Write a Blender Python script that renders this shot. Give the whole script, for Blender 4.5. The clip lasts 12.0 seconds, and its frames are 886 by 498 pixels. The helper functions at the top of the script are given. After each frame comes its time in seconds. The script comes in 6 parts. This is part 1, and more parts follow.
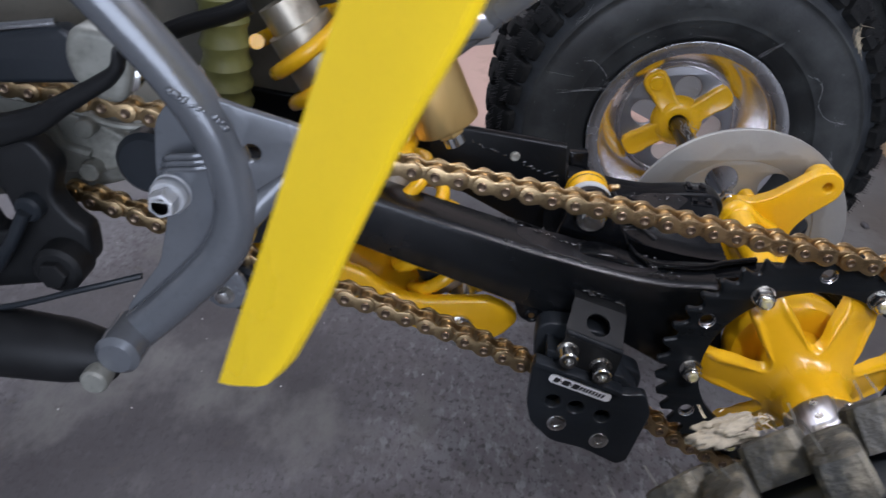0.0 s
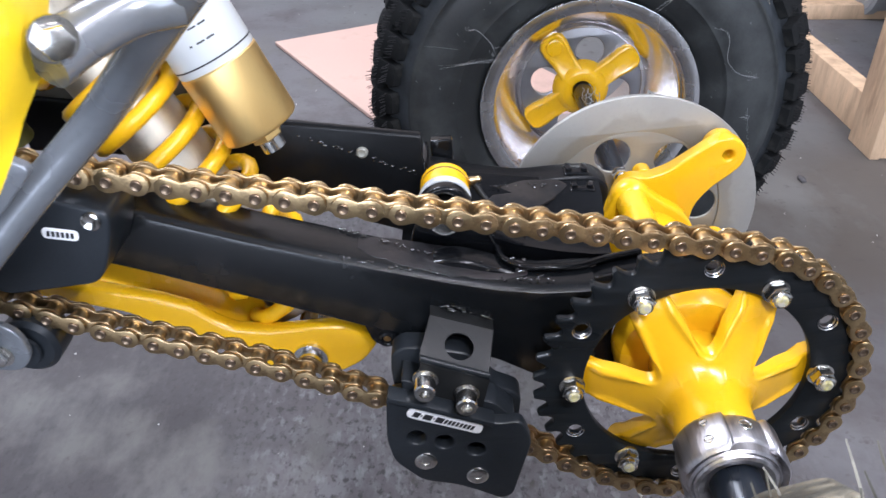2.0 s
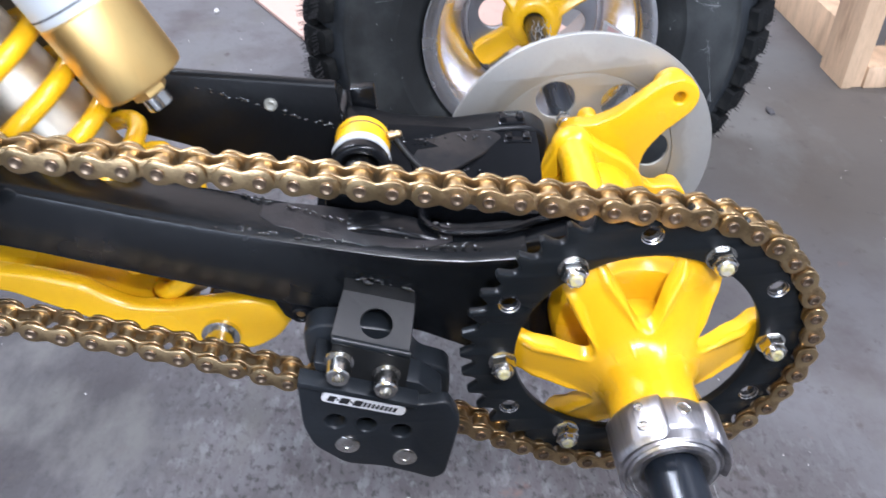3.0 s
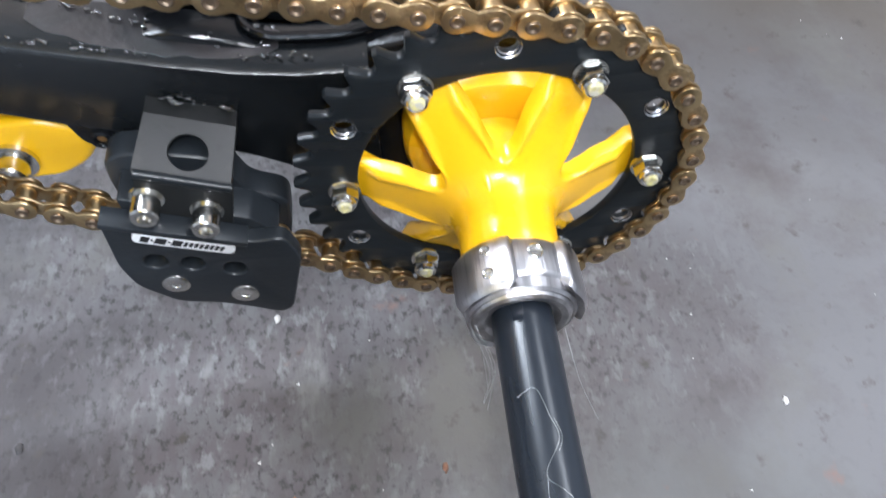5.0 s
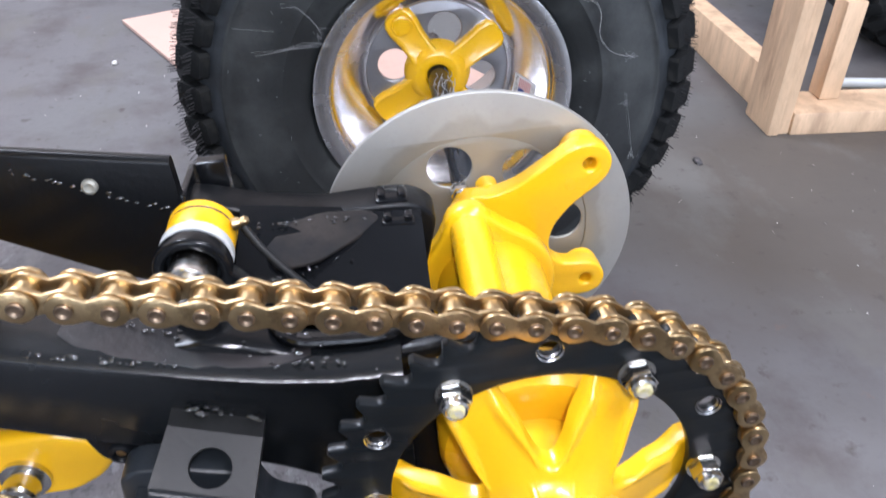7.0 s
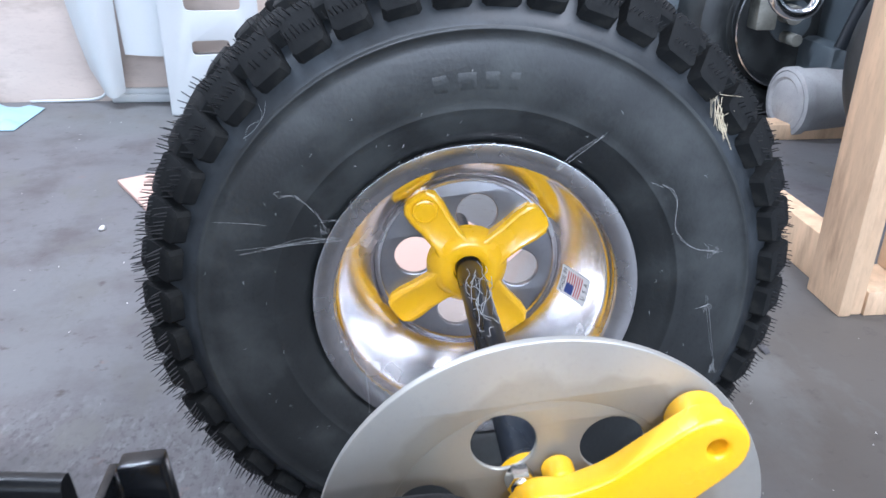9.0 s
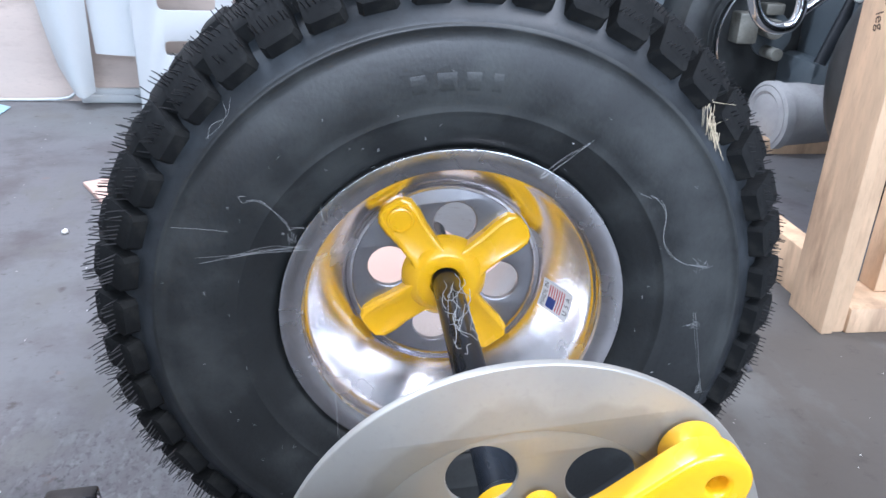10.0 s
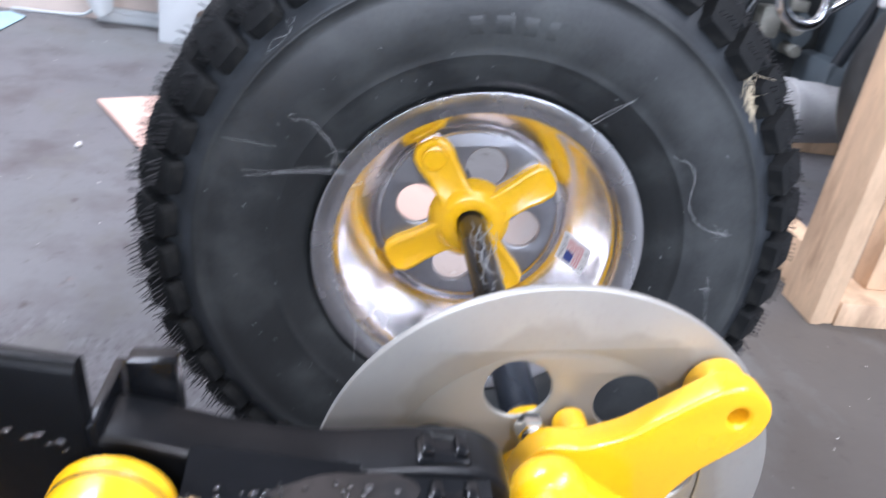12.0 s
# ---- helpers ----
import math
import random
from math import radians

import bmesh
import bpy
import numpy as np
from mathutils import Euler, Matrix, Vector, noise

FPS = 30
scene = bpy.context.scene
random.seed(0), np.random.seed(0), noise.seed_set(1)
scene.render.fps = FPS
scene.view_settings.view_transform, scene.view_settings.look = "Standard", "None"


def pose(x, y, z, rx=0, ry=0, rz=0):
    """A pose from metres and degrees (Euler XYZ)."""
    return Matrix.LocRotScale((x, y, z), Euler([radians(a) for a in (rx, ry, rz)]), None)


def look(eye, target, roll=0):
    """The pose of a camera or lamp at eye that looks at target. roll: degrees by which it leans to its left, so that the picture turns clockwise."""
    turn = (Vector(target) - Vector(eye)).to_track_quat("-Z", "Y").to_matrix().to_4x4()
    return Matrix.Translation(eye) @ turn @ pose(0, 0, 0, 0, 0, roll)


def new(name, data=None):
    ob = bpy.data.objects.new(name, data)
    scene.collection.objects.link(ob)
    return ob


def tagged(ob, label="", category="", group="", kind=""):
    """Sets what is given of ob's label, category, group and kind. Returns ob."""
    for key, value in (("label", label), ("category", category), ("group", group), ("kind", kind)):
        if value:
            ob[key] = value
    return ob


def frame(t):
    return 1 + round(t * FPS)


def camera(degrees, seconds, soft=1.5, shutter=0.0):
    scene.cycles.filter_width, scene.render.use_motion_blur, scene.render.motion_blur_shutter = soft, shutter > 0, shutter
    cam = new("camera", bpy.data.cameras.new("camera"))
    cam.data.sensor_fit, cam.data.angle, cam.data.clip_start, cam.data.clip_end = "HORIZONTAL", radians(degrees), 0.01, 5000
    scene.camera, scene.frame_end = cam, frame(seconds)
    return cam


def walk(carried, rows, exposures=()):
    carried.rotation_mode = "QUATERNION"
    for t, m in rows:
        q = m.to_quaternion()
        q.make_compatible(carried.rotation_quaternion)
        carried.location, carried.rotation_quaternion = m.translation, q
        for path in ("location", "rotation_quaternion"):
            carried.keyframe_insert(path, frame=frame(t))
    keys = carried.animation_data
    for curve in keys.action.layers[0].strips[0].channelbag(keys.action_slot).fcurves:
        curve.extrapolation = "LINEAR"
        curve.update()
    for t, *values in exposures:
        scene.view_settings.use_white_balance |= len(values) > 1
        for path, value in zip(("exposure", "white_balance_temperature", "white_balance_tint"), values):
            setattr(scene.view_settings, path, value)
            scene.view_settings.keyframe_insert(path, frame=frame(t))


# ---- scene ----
cam = camera(59.6, 12.0, soft=1.5, shutter=0.5)
PATH = [
    (0, (-0.254, -0.468, 0.606), (-0.328, 1.238, -0.435), 3.7),
    (0.5, (-0.219, -0.45, 0.607), (-0.282, 1.261, -0.427), 1.9),
    (1, (-0.196, -0.426, 0.601), (-0.242, 1.276, -0.448), 0.9),
    (1.5, (-0.175, -0.399, 0.592), (-0.162, 1.29, -0.479), 1.0),
    (2, (-0.161, -0.372, 0.584), (-0.173, 1.301, -0.511), -0.4),
    (2.5, (-0.142, -0.347, 0.577), (-0.144, 1.299, -0.56), -0.7),
    (3, (-0.122, -0.317, 0.573), (-0.086, 1.248, -0.671), -0.7),
    (3.5, (-0.104, -0.3, 0.567), (-0.02, 1.201, -0.752), 0.2),
    (3.7, (-0.099, -0.295, 0.564), (0.001, 1.19, -0.772), 0.3),
    (5.3, (-0.065, -0.25, 0.543), (0.133, 0.811, -1.141), 5.1),
    (5.5, (-0.064, -0.251, 0.539), (0.13, 0.798, -1.153), 4.6),
    (6, (-0.068, -0.257, 0.534), (0.151, 1.003, -1.004), 3.4),
    (6.5, (-0.072, -0.249, 0.539), (0.072, 1.26, -0.766), 0.4),
    (7, (-0.075, -0.229, 0.545), (0.105, 1.392, -0.613), 0.6),
    (7.5, (-0.08, -0.212, 0.543), (0.085, 1.465, -0.534), 1.0),
    (7.7, (-0.08, -0.197, 0.542), (0.062, 1.512, -0.486), 0.9),
    (9.3, (-0.076, -0.04, 0.512), (0.119, 1.763, -0.333), 0.7),
    (9.5, (-0.075, -0.035, 0.508), (0.146, 1.765, -0.335), 1.5),
    (10, (-0.074, -0.028, 0.508), (0.166, 1.776, -0.321), 2.1),
    (10.5, (-0.084, -0.024, 0.504), (0.29, 1.756, -0.327), 5.1),
    (11, (-0.099, -0.017, 0.498), (0.406, 1.738, -0.316), 8.5),
    (11.5, (-0.104, -0.019, 0.5), (0.362, 1.75, -0.309), 8.2),
    (12, (-0.107, -0.05, 0.495), (0.172, 1.712, -0.408), 9.0),
]
EXPOSURES = [(0.0, -1.22, 6200, 20), (1.0, -1.06, 6450, 20), (1.5, -0.72, 6200, 18), (2.0, -0.26, 6150, 18), (2.5, -0.02, 6050, 18), (3.5, 0.02, 6000, 16), (5.5, 0.12, 6350, 11), (6.0, 0.04, 6500, 15), (7.0, -0.08, 6150, 18), (7.5, 0.04, 5750, 17),
             (9.5, 0.12, 5750, 14), (10.5, 0.10, 5850, 17), (11.0, -0.10, 6200, 20), (11.5, 0.14, 5900, 17), (12.0, 0.16, 6000, 19)]
walk(cam, [(t, look(eye, target, roll)) for t, eye, target, roll in PATH], EXPOSURES)

# ---- world and lamps ----
world = bpy.data.worlds.new("garage_air")
scene.world = world
world.use_nodes = True
world.node_tree.nodes["Background"].inputs[0].default_value = (0.75, 0.85, 1.0, 1)
world.node_tree.nodes["Background"].inputs[1].default_value = 0.6


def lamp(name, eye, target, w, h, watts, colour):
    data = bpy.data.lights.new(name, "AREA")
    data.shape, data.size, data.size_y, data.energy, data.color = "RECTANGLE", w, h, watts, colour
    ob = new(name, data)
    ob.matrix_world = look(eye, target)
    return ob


lamp("ceiling_strip_lamp", (0.85, -0.60, 2.42), (0.0, 0.0, 0.3), 1.2, 0.35, 60, (0.96, 0.97, 1.0))
lamp("ceiling_strip_lamp", (-1.35, 1.45, 2.45), (-1.35, 1.45, 0.0), 1.2, 0.2, 100, (0.84, 0.92, 1.0))
lamp("ceiling_strip_lamp", (1.3, 0.6, 2.45), (1.2, 0.6, 0.0), 1.2, 0.5, 26, (0.9, 0.95, 1.0))
# daylight through the open garage door behind the camera
lamp("door_daylight", (0.0, -2.58, 1.05), (0.0, 0.0, 0.9), 2.3, 2.0, 165, (0.78, 0.89, 1.0))
# fixed lamp added in place of the phone light that travels with the camera
lamp("torch_stand_in", (-0.06, -0.30, 0.65), (-0.03, 0.05, 0.25), 0.03, 0.03, 2.3, (0.96, 0.98, 1.0))


# ---- materials ----
def material(name, colour, rough=0.5, metal=0.0, coat=0.0, vary=0.15, scale=12.0, fine=180.0, bump=0.1, dirt=None, dirt_amount=0.0,
             dirt_scale=6.0, per_piece=0.0, rough_vary=0.15, depth=0.001, stretch=(1, 1, 1), ior=1.5, glow=0.0):
    """A surface with broad and fine variation of colour, roughness and relief, and dirt in patches."""
    m = bpy.data.materials.new(name)
    m.use_nodes = True
    t = m.node_tree
    p = t.nodes["Principled BSDF"]
    link = t.links.new
    co = t.nodes.new("ShaderNodeTexCoord")
    mp = t.nodes.new("ShaderNodeMapping")
    mp.inputs["Scale"].default_value = stretch
    link(co.outputs["Object"], mp.inputs["Vector"])

    def noise_at(s, detail, rough_=0.55):
        n = t.nodes.new("ShaderNodeTexNoise")
        n.inputs["Scale"].default_value, n.inputs["Detail"].default_value, n.inputs["Roughness"].default_value = s, detail, rough_
        link(mp.outputs[0], n.inputs["Vector"])
        return n.outputs["Fac"]

    def span(fac, a, b, lo, hi):
        r = t.nodes.new("ShaderNodeMapRange")
        r.inputs[1].default_value, r.inputs[2].default_value, r.inputs[3].default_value, r.inputs[4].default_value = a, b, lo, hi
        link(fac, r.inputs[0])
        return r.outputs[0]

    def mix(fac, a, b):
        x = t.nodes.new("ShaderNodeMix")
        x.data_type = "RGBA"
        for sock, v in ((x.inputs[0], fac), (x.inputs[6], a), (x.inputs[7], b)):
            if isinstance(v, (tuple, float, int)):
                sock.default_value = v
            else:
                link(v, sock)
        return x.outputs[2]

    broad, small = noise_at(scale, 4), noise_at(fine, 3)
    dark = tuple(c * (1 - vary) for c in colour) + (1,)
    light = tuple(min(1, c * (1 + vary)) for c in colour) + (1,)
    col = mix(span(broad, 0.3, 0.7, 0, 1), dark, light)
    darker = tuple(c * (1 - vary * 1.4) for c in colour) + (1,)
    col = mix(span(small, 0.55, 0.75, 0, 0.6), col, darker)
    if per_piece:
        info = t.nodes.new("ShaderNodeObjectInfo")
        col = mix(span(info.outputs["Random"], 0, 1, 0, per_piece), col, tuple(c * 0.45 for c in colour) + (1,))
    if dirt:
        patch = noise_at(dirt_scale, 8, 0.65)
        col = mix(span(patch, 0.62 - 0.35 * dirt_amount, 0.78 - 0.25 * dirt_amount, 0, 1), col, (*dirt, 1))
    link(col, p.inputs["Base Color"])
    link(span(broad, 0.3, 0.7, max(0.02, rough * (1 - rough_vary)), min(1, rough * (1 + rough_vary))), p.inputs["Roughness"])
    p.inputs["Metallic"].default_value = metal
    p.inputs["IOR"].default_value = ior
    p.inputs["Coat Weight"].default_value = coat
    p.inputs["Coat Roughness"].default_value = 0.06
    if bump:
        b = t.nodes.new("ShaderNodeBump")
        b.inputs["Strength"].default_value, b.inputs["Distance"].default_value = bump, depth
        link(small, b.inputs["Height"])
        link(b.outputs[0], p.inputs["Normal"])
    return m


YELLOW = material("yellow_powder_coat", (0.80, 0.435, 0.004), 0.26, coat=0.3, vary=0.05, bump=0.05, fine=260)
SPRING = material("yellow_spring_paint", (0.80, 0.43, 0.004), 0.28, coat=0.3, vary=0.08, bump=0.05)
PLASTIC_YELLOW = material("yellow_moulded_plastic", (0.92, 0.62, 0.012), 0.30, vary=0.04, bump=0.04, fine=400)
BLACK = material("black_gloss_powder_coat", (0.0042, 0.0047, 0.0056), 0.19, vary=0.3, bump=0.25, fine=200, dirt=(0.015, 0.014, 0.0135), dirt_amount=0.1, dirt_scale=9, depth=0.0007, ior=1.32)
ARMBLACK = material("black_arm_powder_coat", (0.0040, 0.0048, 0.0056), 0.25, vary=0.3, bump=0.2, fine=200, dirt=(0.014, 0.013, 0.013), dirt_amount=0.1, dirt_scale=9, ior=1.45)
SATINBLACK = material("black_satin_powder_coat", (0.0034, 0.0038, 0.0045), 0.33, vary=0.3, bump=0.2, fine=200, ior=1.28)
SPROCKET = material("black_anodised_plate", (0.0095, 0.0118, 0.0140), 0.30, vary=0.25, bump=0.05, ior=1.33)
NYLON = material("black_moulded_nylon", (0.0135, 0.0165, 0.0200), 0.36, vary=0.25, bump=0.12, fine=420, ior=1.38)
DARKSTEEL = material("dark_grey_coated_steel", (0.0115, 0.0122, 0.0126), 0.38, metal=0.0, vary=0.3, scale=25, bump=0.1, dirt=(0.03, 0.028, 0.026), dirt_amount=0.12, dirt_scale=30, ior=1.25)
RUBBER = material("dusty_black_rubber", (0.0135, 0.0155, 0.0160), 0.48, vary=0.5, scale=9, fine=300, bump=0.2, dirt=(0.038, 0.042, 0.041), dirt_amount=0.36, dirt_scale=9)
SHOULDER = material("dusty_blue_grey_rubber", (0.0135, 0.0162, 0.0185), 0.46, vary=0.5, scale=30, fine=300, bump=0.15, dirt=(0.036, 0.043, 0.050), dirt_amount=0.26, dirt_scale=8)
LUG = material("dusty_rubber_lug", (0.0055, 0.0061, 0.0064), 0.85, vary=0.4, scale=30, fine=300, bump=0.4, dirt=(0.022, 0.022, 0.020), dirt_amount=0.2, dirt_scale=26, ior=1.3)
GOLD = material("gold_plated_chain_steel", (0.54, 0.395, 0.215), 0.32, metal=1.0, vary=0.2, scale=60, fine=500, bump=0.15, dirt=(0.16, 0.105, 0.055), dirt_amount=0.25, dirt_scale=70, per_piece=0.2)
PIN = material("worn_steel_pin", (0.20, 0.145, 0.100), 0.38, metal=0.9, vary=0.3, scale=80)
ANODISED = material("gold_anodised_aluminium", (0.86, 0.60, 0.24), 0.42, metal=1.0, vary=0.05, scale=5, bump=0.06, fine=500, stretch=(1, 1, 0.1))
ALU = material("machined_aluminium", (0.50, 0.49, 0.505), 0.34, metal=1.0, vary=0.35, scale=110, bump=0.25, fine=700, stretch=(1, 0.06, 1))
POLISHED = material("polished_aluminium", (0.74, 0.715, 0.715), 0.21, metal=1.0, vary=0.05, scale=14, bump=0.04, rough_vary=0.5)
SATIN = material("satin_aluminium_lip", (0.60, 0.60, 0.61), 0.27, metal=1.0, vary=0.12, scale=22, bump=0.06, stretch=(1, 1, 1))
AXLE = material("satin_black_axle_steel", (0.0085, 0.0115, 0.0165), 0.27, vary=0.2, scale=20, fine=300, bump=0.03, stretch=(1, 0.2, 1))
CENTRE = material("brushed_aluminium_centre", (0.36, 0.36, 0.375), 0.36, metal=1.0, vary=0.1, scale=18, bump=0.08)
ZINC = material("zinc_plated_steel", (0.66, 0.65, 0.62), 0.2, metal=1.0, vary=0.2, scale=90, bump=0.08)
FRAME = material("grey_frame_paint", (0.140, 0.150, 0.163), 0.25, metal=0.35, coat=0.4, vary=0.12, scale=14, bump=0.12, fine=200)
CASE = material("cast_engine_alloy", (0.235, 0.235, 0.205), 0.50, metal=0.35, vary=0.25, scale=20, bump=0.3, dirt=(0.09, 0.088, 0.072), dirt_amount=0.25, dirt_scale=14)
MATTBLACK = material("matt_black_paint", (0.0065, 0.0070, 0.0075), 0.5, vary=0.3, scale=30, bump=0.1, ior=1.35)
WHITE = material("white_printed_label", (0.78, 0.78, 0.78), 0.4, vary=0.05, bump=0.0)
INK = material("black_print", (0.012, 0.012, 0.014), 0.5, vary=0.1, bump=0.0)
RED = material("red_print", (0.55, 0.05, 0.05), 0.5, vary=0.1, bump=0.0)
BLUE = material("blue_print", (0.03, 0.06, 0.25), 0.5, vary=0.1, bump=0.0)
PAINTDOT = material("yellow_paint_mark", (0.60, 0.55, 0.24), 0.45, vary=0.4, scale=400, bump=0.1, dirt=(0.46, 0.45, 0.42), dirt_amount=0.65, dirt_scale=260)
WEB = material("pale_cobweb_silk", (0.34, 0.35, 0.35), 0.8, vary=0.2, bump=0.0)
STRAW = material("dry_straw", (0.48, 0.41, 0.29), 0.7, vary=0.3, scale=60, bump=0.1)
DUST = material("dusty_whisker_rubber", (0.085, 0.083, 0.070), 0.7, vary=0.4, scale=80, bump=0.0)
LUG_DUSTY = material("muddy_rubber_lug", (0.026, 0.026, 0.021), 0.7, vary=0.5, scale=60, fine=260, bump=0.7, dirt=(0.15, 0.132, 0.095), dirt_amount=0.40, dirt_scale=55, depth=0.002)
SHOCKBODY = material("dull_alloy_shock_body", (0.46, 0.42, 0.34), 0.40, metal=0.85, vary=0.12, scale=30, bump=0.1, dirt=(0.24, 0.21, 0.16), dirt_amount=0.2, dirt_scale=30)
PENCIL = material("brown_ink", (0.10, 0.06, 0.035), 0.6, vary=0.3, scale=200, bump=0.0)
DUSTY = material("dusty_brown_film", (0.022, 0.019, 0.0175), 0.75, vary=0.4, scale=40, fine=220, bump=0.3, dirt=(0.010, 0.010, 0.011), dirt_amount=0.45, dirt_scale=30, ior=1.25)
DUSTFILM = material("grey_brown_settled_dust", (0.0165, 0.0145, 0.0155), 0.36, vary=0.3, scale=45, fine=300, bump=0.25, dirt=(0.007, 0.0075, 0.0085), dirt_amount=0.55, dirt_scale=38)
WELD = material("glossy_black_weld", (0.006, 0.007, 0.008), 0.06, coat=0.6, vary=0.2, scale=60, fine=420, bump=0.9, depth=0.0016, ior=1.9)
HAIR = material("black_whisker_rubber", (0.010, 0.010, 0.011), 0.6, vary=0.3, scale=80, bump=0.0)
WOOD = material("pale_pine_timber", (0.61, 0.42, 0.265), 0.65, vary=0.16, scale=7, fine=45, bump=0.25, dirt=(0.38, 0.25, 0.155), dirt_amount=0.38, dirt_scale=4, stretch=(5, 5, 1.2), rough_vary=0.1)
BOARD = material("peach_coloured_board", (0.56, 0.375, 0.305), 0.75, vary=0.05, scale=6, bump=0.1, dirt=(0.42, 0.29, 0.23), dirt_amount=0.2)
PLYWOOD = material("stained_plywood_wall", (0.52, 0.43, 0.37), 0.7, vary=0.1, scale=3, fine=60, bump=0.15, dirt=(0.40, 0.32, 0.27), dirt_amount=0.3, dirt_scale=5, stretch=(1, 1, 3))
PLASTER = material("painted_garage_wall", (0.42, 0.43, 0.44), 0.75, vary=0.1, scale=2, bump=0.2, dirt=(0.3, 0.29, 0.28), dirt_amount=0.3, dirt_scale=2)
WHITEPLASTIC = material("white_moulded_plastic", (0.49, 0.51, 0.51), 0.35, vary=0.03, scale=5, bump=0.03, dirt=(0.46, 0.46, 0.43), dirt_amount=0.2)
TARP = material("light_blue_tarpaulin", (0.30, 0.45, 0.52), 0.4, vary=0.12, scale=12, bump=0.2)
GREYROLL = material("grey_weathered_drum", (0.33, 0.33, 0.33), 0.6, vary=0.2, scale=12, bump=0.3, dirt=(0.2, 0.19, 0.18), dirt_amount=0.3)
CHROME = material("scuffed_chrome_tube", (0.62, 0.64, 0.66), 0.18, metal=1.0, vary=0.1, scale=20, bump=0.05)
NAVY = material("dark_blue_gloss_bodywork", (0.085, 0.104, 0.116), 0.45, coat=0.1, vary=0.25, scale=5, bump=0.05)
AIRBOX = material("dull_brown_airbox_plastic", (0.085, 0.078, 0.062), 0.55, vary=0.2, scale=14, bump=0.1, dirt=(0.05, 0.046, 0.036), dirt_amount=0.3, dirt_scale=12)
PALENUT = material("pale_dull_zinc", (0.52, 0.53, 0.54), 0.42, metal=0.35, vary=0.12, scale=60, bump=0.1)
OLIVE = material("olive_rubber_boot", (0.12, 0.12, 0.035), 0.5, vary=0.25, scale=20, bump=0.1)


def concrete():
    """Old painted concrete: cool grey, worn to mottled purple-brown, with rusty spots, pale chips and streaks."""
    m = material("worn_painted_concrete", (0.117, 0.112, 0.115), 0.62, vary=0.14, scale=3.5, fine=95, bump=0.28, dirt=(0.075, 0.064, 0.064),
                 dirt_amount=0.42, dirt_scale=7.5, depth=0.0015, rough_vary=0.25)
    t = m.node_tree
    p = t.nodes["Principled BSDF"]
    link = t.links.new
    co = t.nodes.new("ShaderNodeTexCoord")
    before = p.inputs["Base Color"].links[0].from_socket

    def patch(source, s, detail, lo, hi, colour, seed, squash=(1, 1, 1)):
        mp = t.nodes.new("ShaderNodeMapping")
        mp.inputs["Location"].default_value = (seed, seed * 0.7, 0)
        mp.inputs["Scale"].default_value = squash
        n = t.nodes.new("ShaderNodeTexNoise")
        n.inputs["Scale"].default_value, n.inputs["Detail"].default_value, n.inputs["Roughness"].default_value = s, detail, 0.62
        r = t.nodes.new("ShaderNodeMapRange")
        r.inputs[1].default_value, r.inputs[2].default_value = lo, hi
        x = t.nodes.new("ShaderNodeMix")
        x.data_type = "RGBA"
        x.inputs[7].default_value = (*colour, 1)
        link(co.outputs["Object"], mp.inputs[0])
        link(mp.outputs[0], n.inputs["Vector"])
        link(n.outputs["Fac"], r.inputs[0])
        link(r.outputs[0], x.inputs[0])
        link(source, x.inputs[6])
        return x.outputs[2]

    col = patch(before, 1.1, 3, 0.45, 0.60, (0.122, 0.123, 0.121), 3.1)
    worn = patch(before, 74, 9, 0.42, 0.58, (0.086, 0.075, 0.078), 1.7, (1.0, 0.45, 1))
    worn = patch(worn, 11, 6, 0.54, 0.74, (0.134, 0.126, 0.132), 6.2, (1.0, 0.6, 1))
    worn = patch(worn, 150, 5, 0.52, 0.63, (0.038, 0.033, 0.033), 2.4, (1, 0.7, 1))
    worn = patch(worn, 90, 6, 0.54, 0.65, (0.165, 0.160, 0.164), 4.9, (1, 0.5, 1))
    worn = patch(worn, 16, 8, 0.53, 0.80, (0.066, 0.056, 0.055), 9.4, (0.45, 1.3, 1))
    worn = patch(worn, 24, 8, 0.60, 0.74, (0.185, 0.176, 0.174), 7.7, (1.2, 0.4, 1))
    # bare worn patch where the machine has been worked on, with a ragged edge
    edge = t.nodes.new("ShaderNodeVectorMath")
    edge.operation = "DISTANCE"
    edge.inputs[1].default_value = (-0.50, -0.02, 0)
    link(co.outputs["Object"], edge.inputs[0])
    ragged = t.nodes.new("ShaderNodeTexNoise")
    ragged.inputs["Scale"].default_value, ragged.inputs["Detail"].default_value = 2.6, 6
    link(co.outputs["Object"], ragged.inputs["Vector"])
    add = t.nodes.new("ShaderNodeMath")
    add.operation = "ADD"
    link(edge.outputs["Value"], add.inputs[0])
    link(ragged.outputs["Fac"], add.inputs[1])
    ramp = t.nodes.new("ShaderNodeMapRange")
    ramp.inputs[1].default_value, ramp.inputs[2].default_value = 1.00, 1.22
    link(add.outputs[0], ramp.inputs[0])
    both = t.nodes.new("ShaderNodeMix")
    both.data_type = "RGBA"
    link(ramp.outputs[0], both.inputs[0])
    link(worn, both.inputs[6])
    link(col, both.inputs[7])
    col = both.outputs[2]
    col = patch(col, 22, 6, 0.66, 0.76, (0.16, 0.10, 0.085), 8.3)
    # darker brown dirt trodden in beside the crate
    near = t.nodes.new("ShaderNodeVectorMath")
    near.operation = "DISTANCE"
    near.inputs[1].default_value = (0.62, 0.62, 0)
    link(co.outputs["Object"], near.inputs[0])
    sum_ = t.nodes.new("ShaderNodeMath")
    sum_.operation = "ADD"
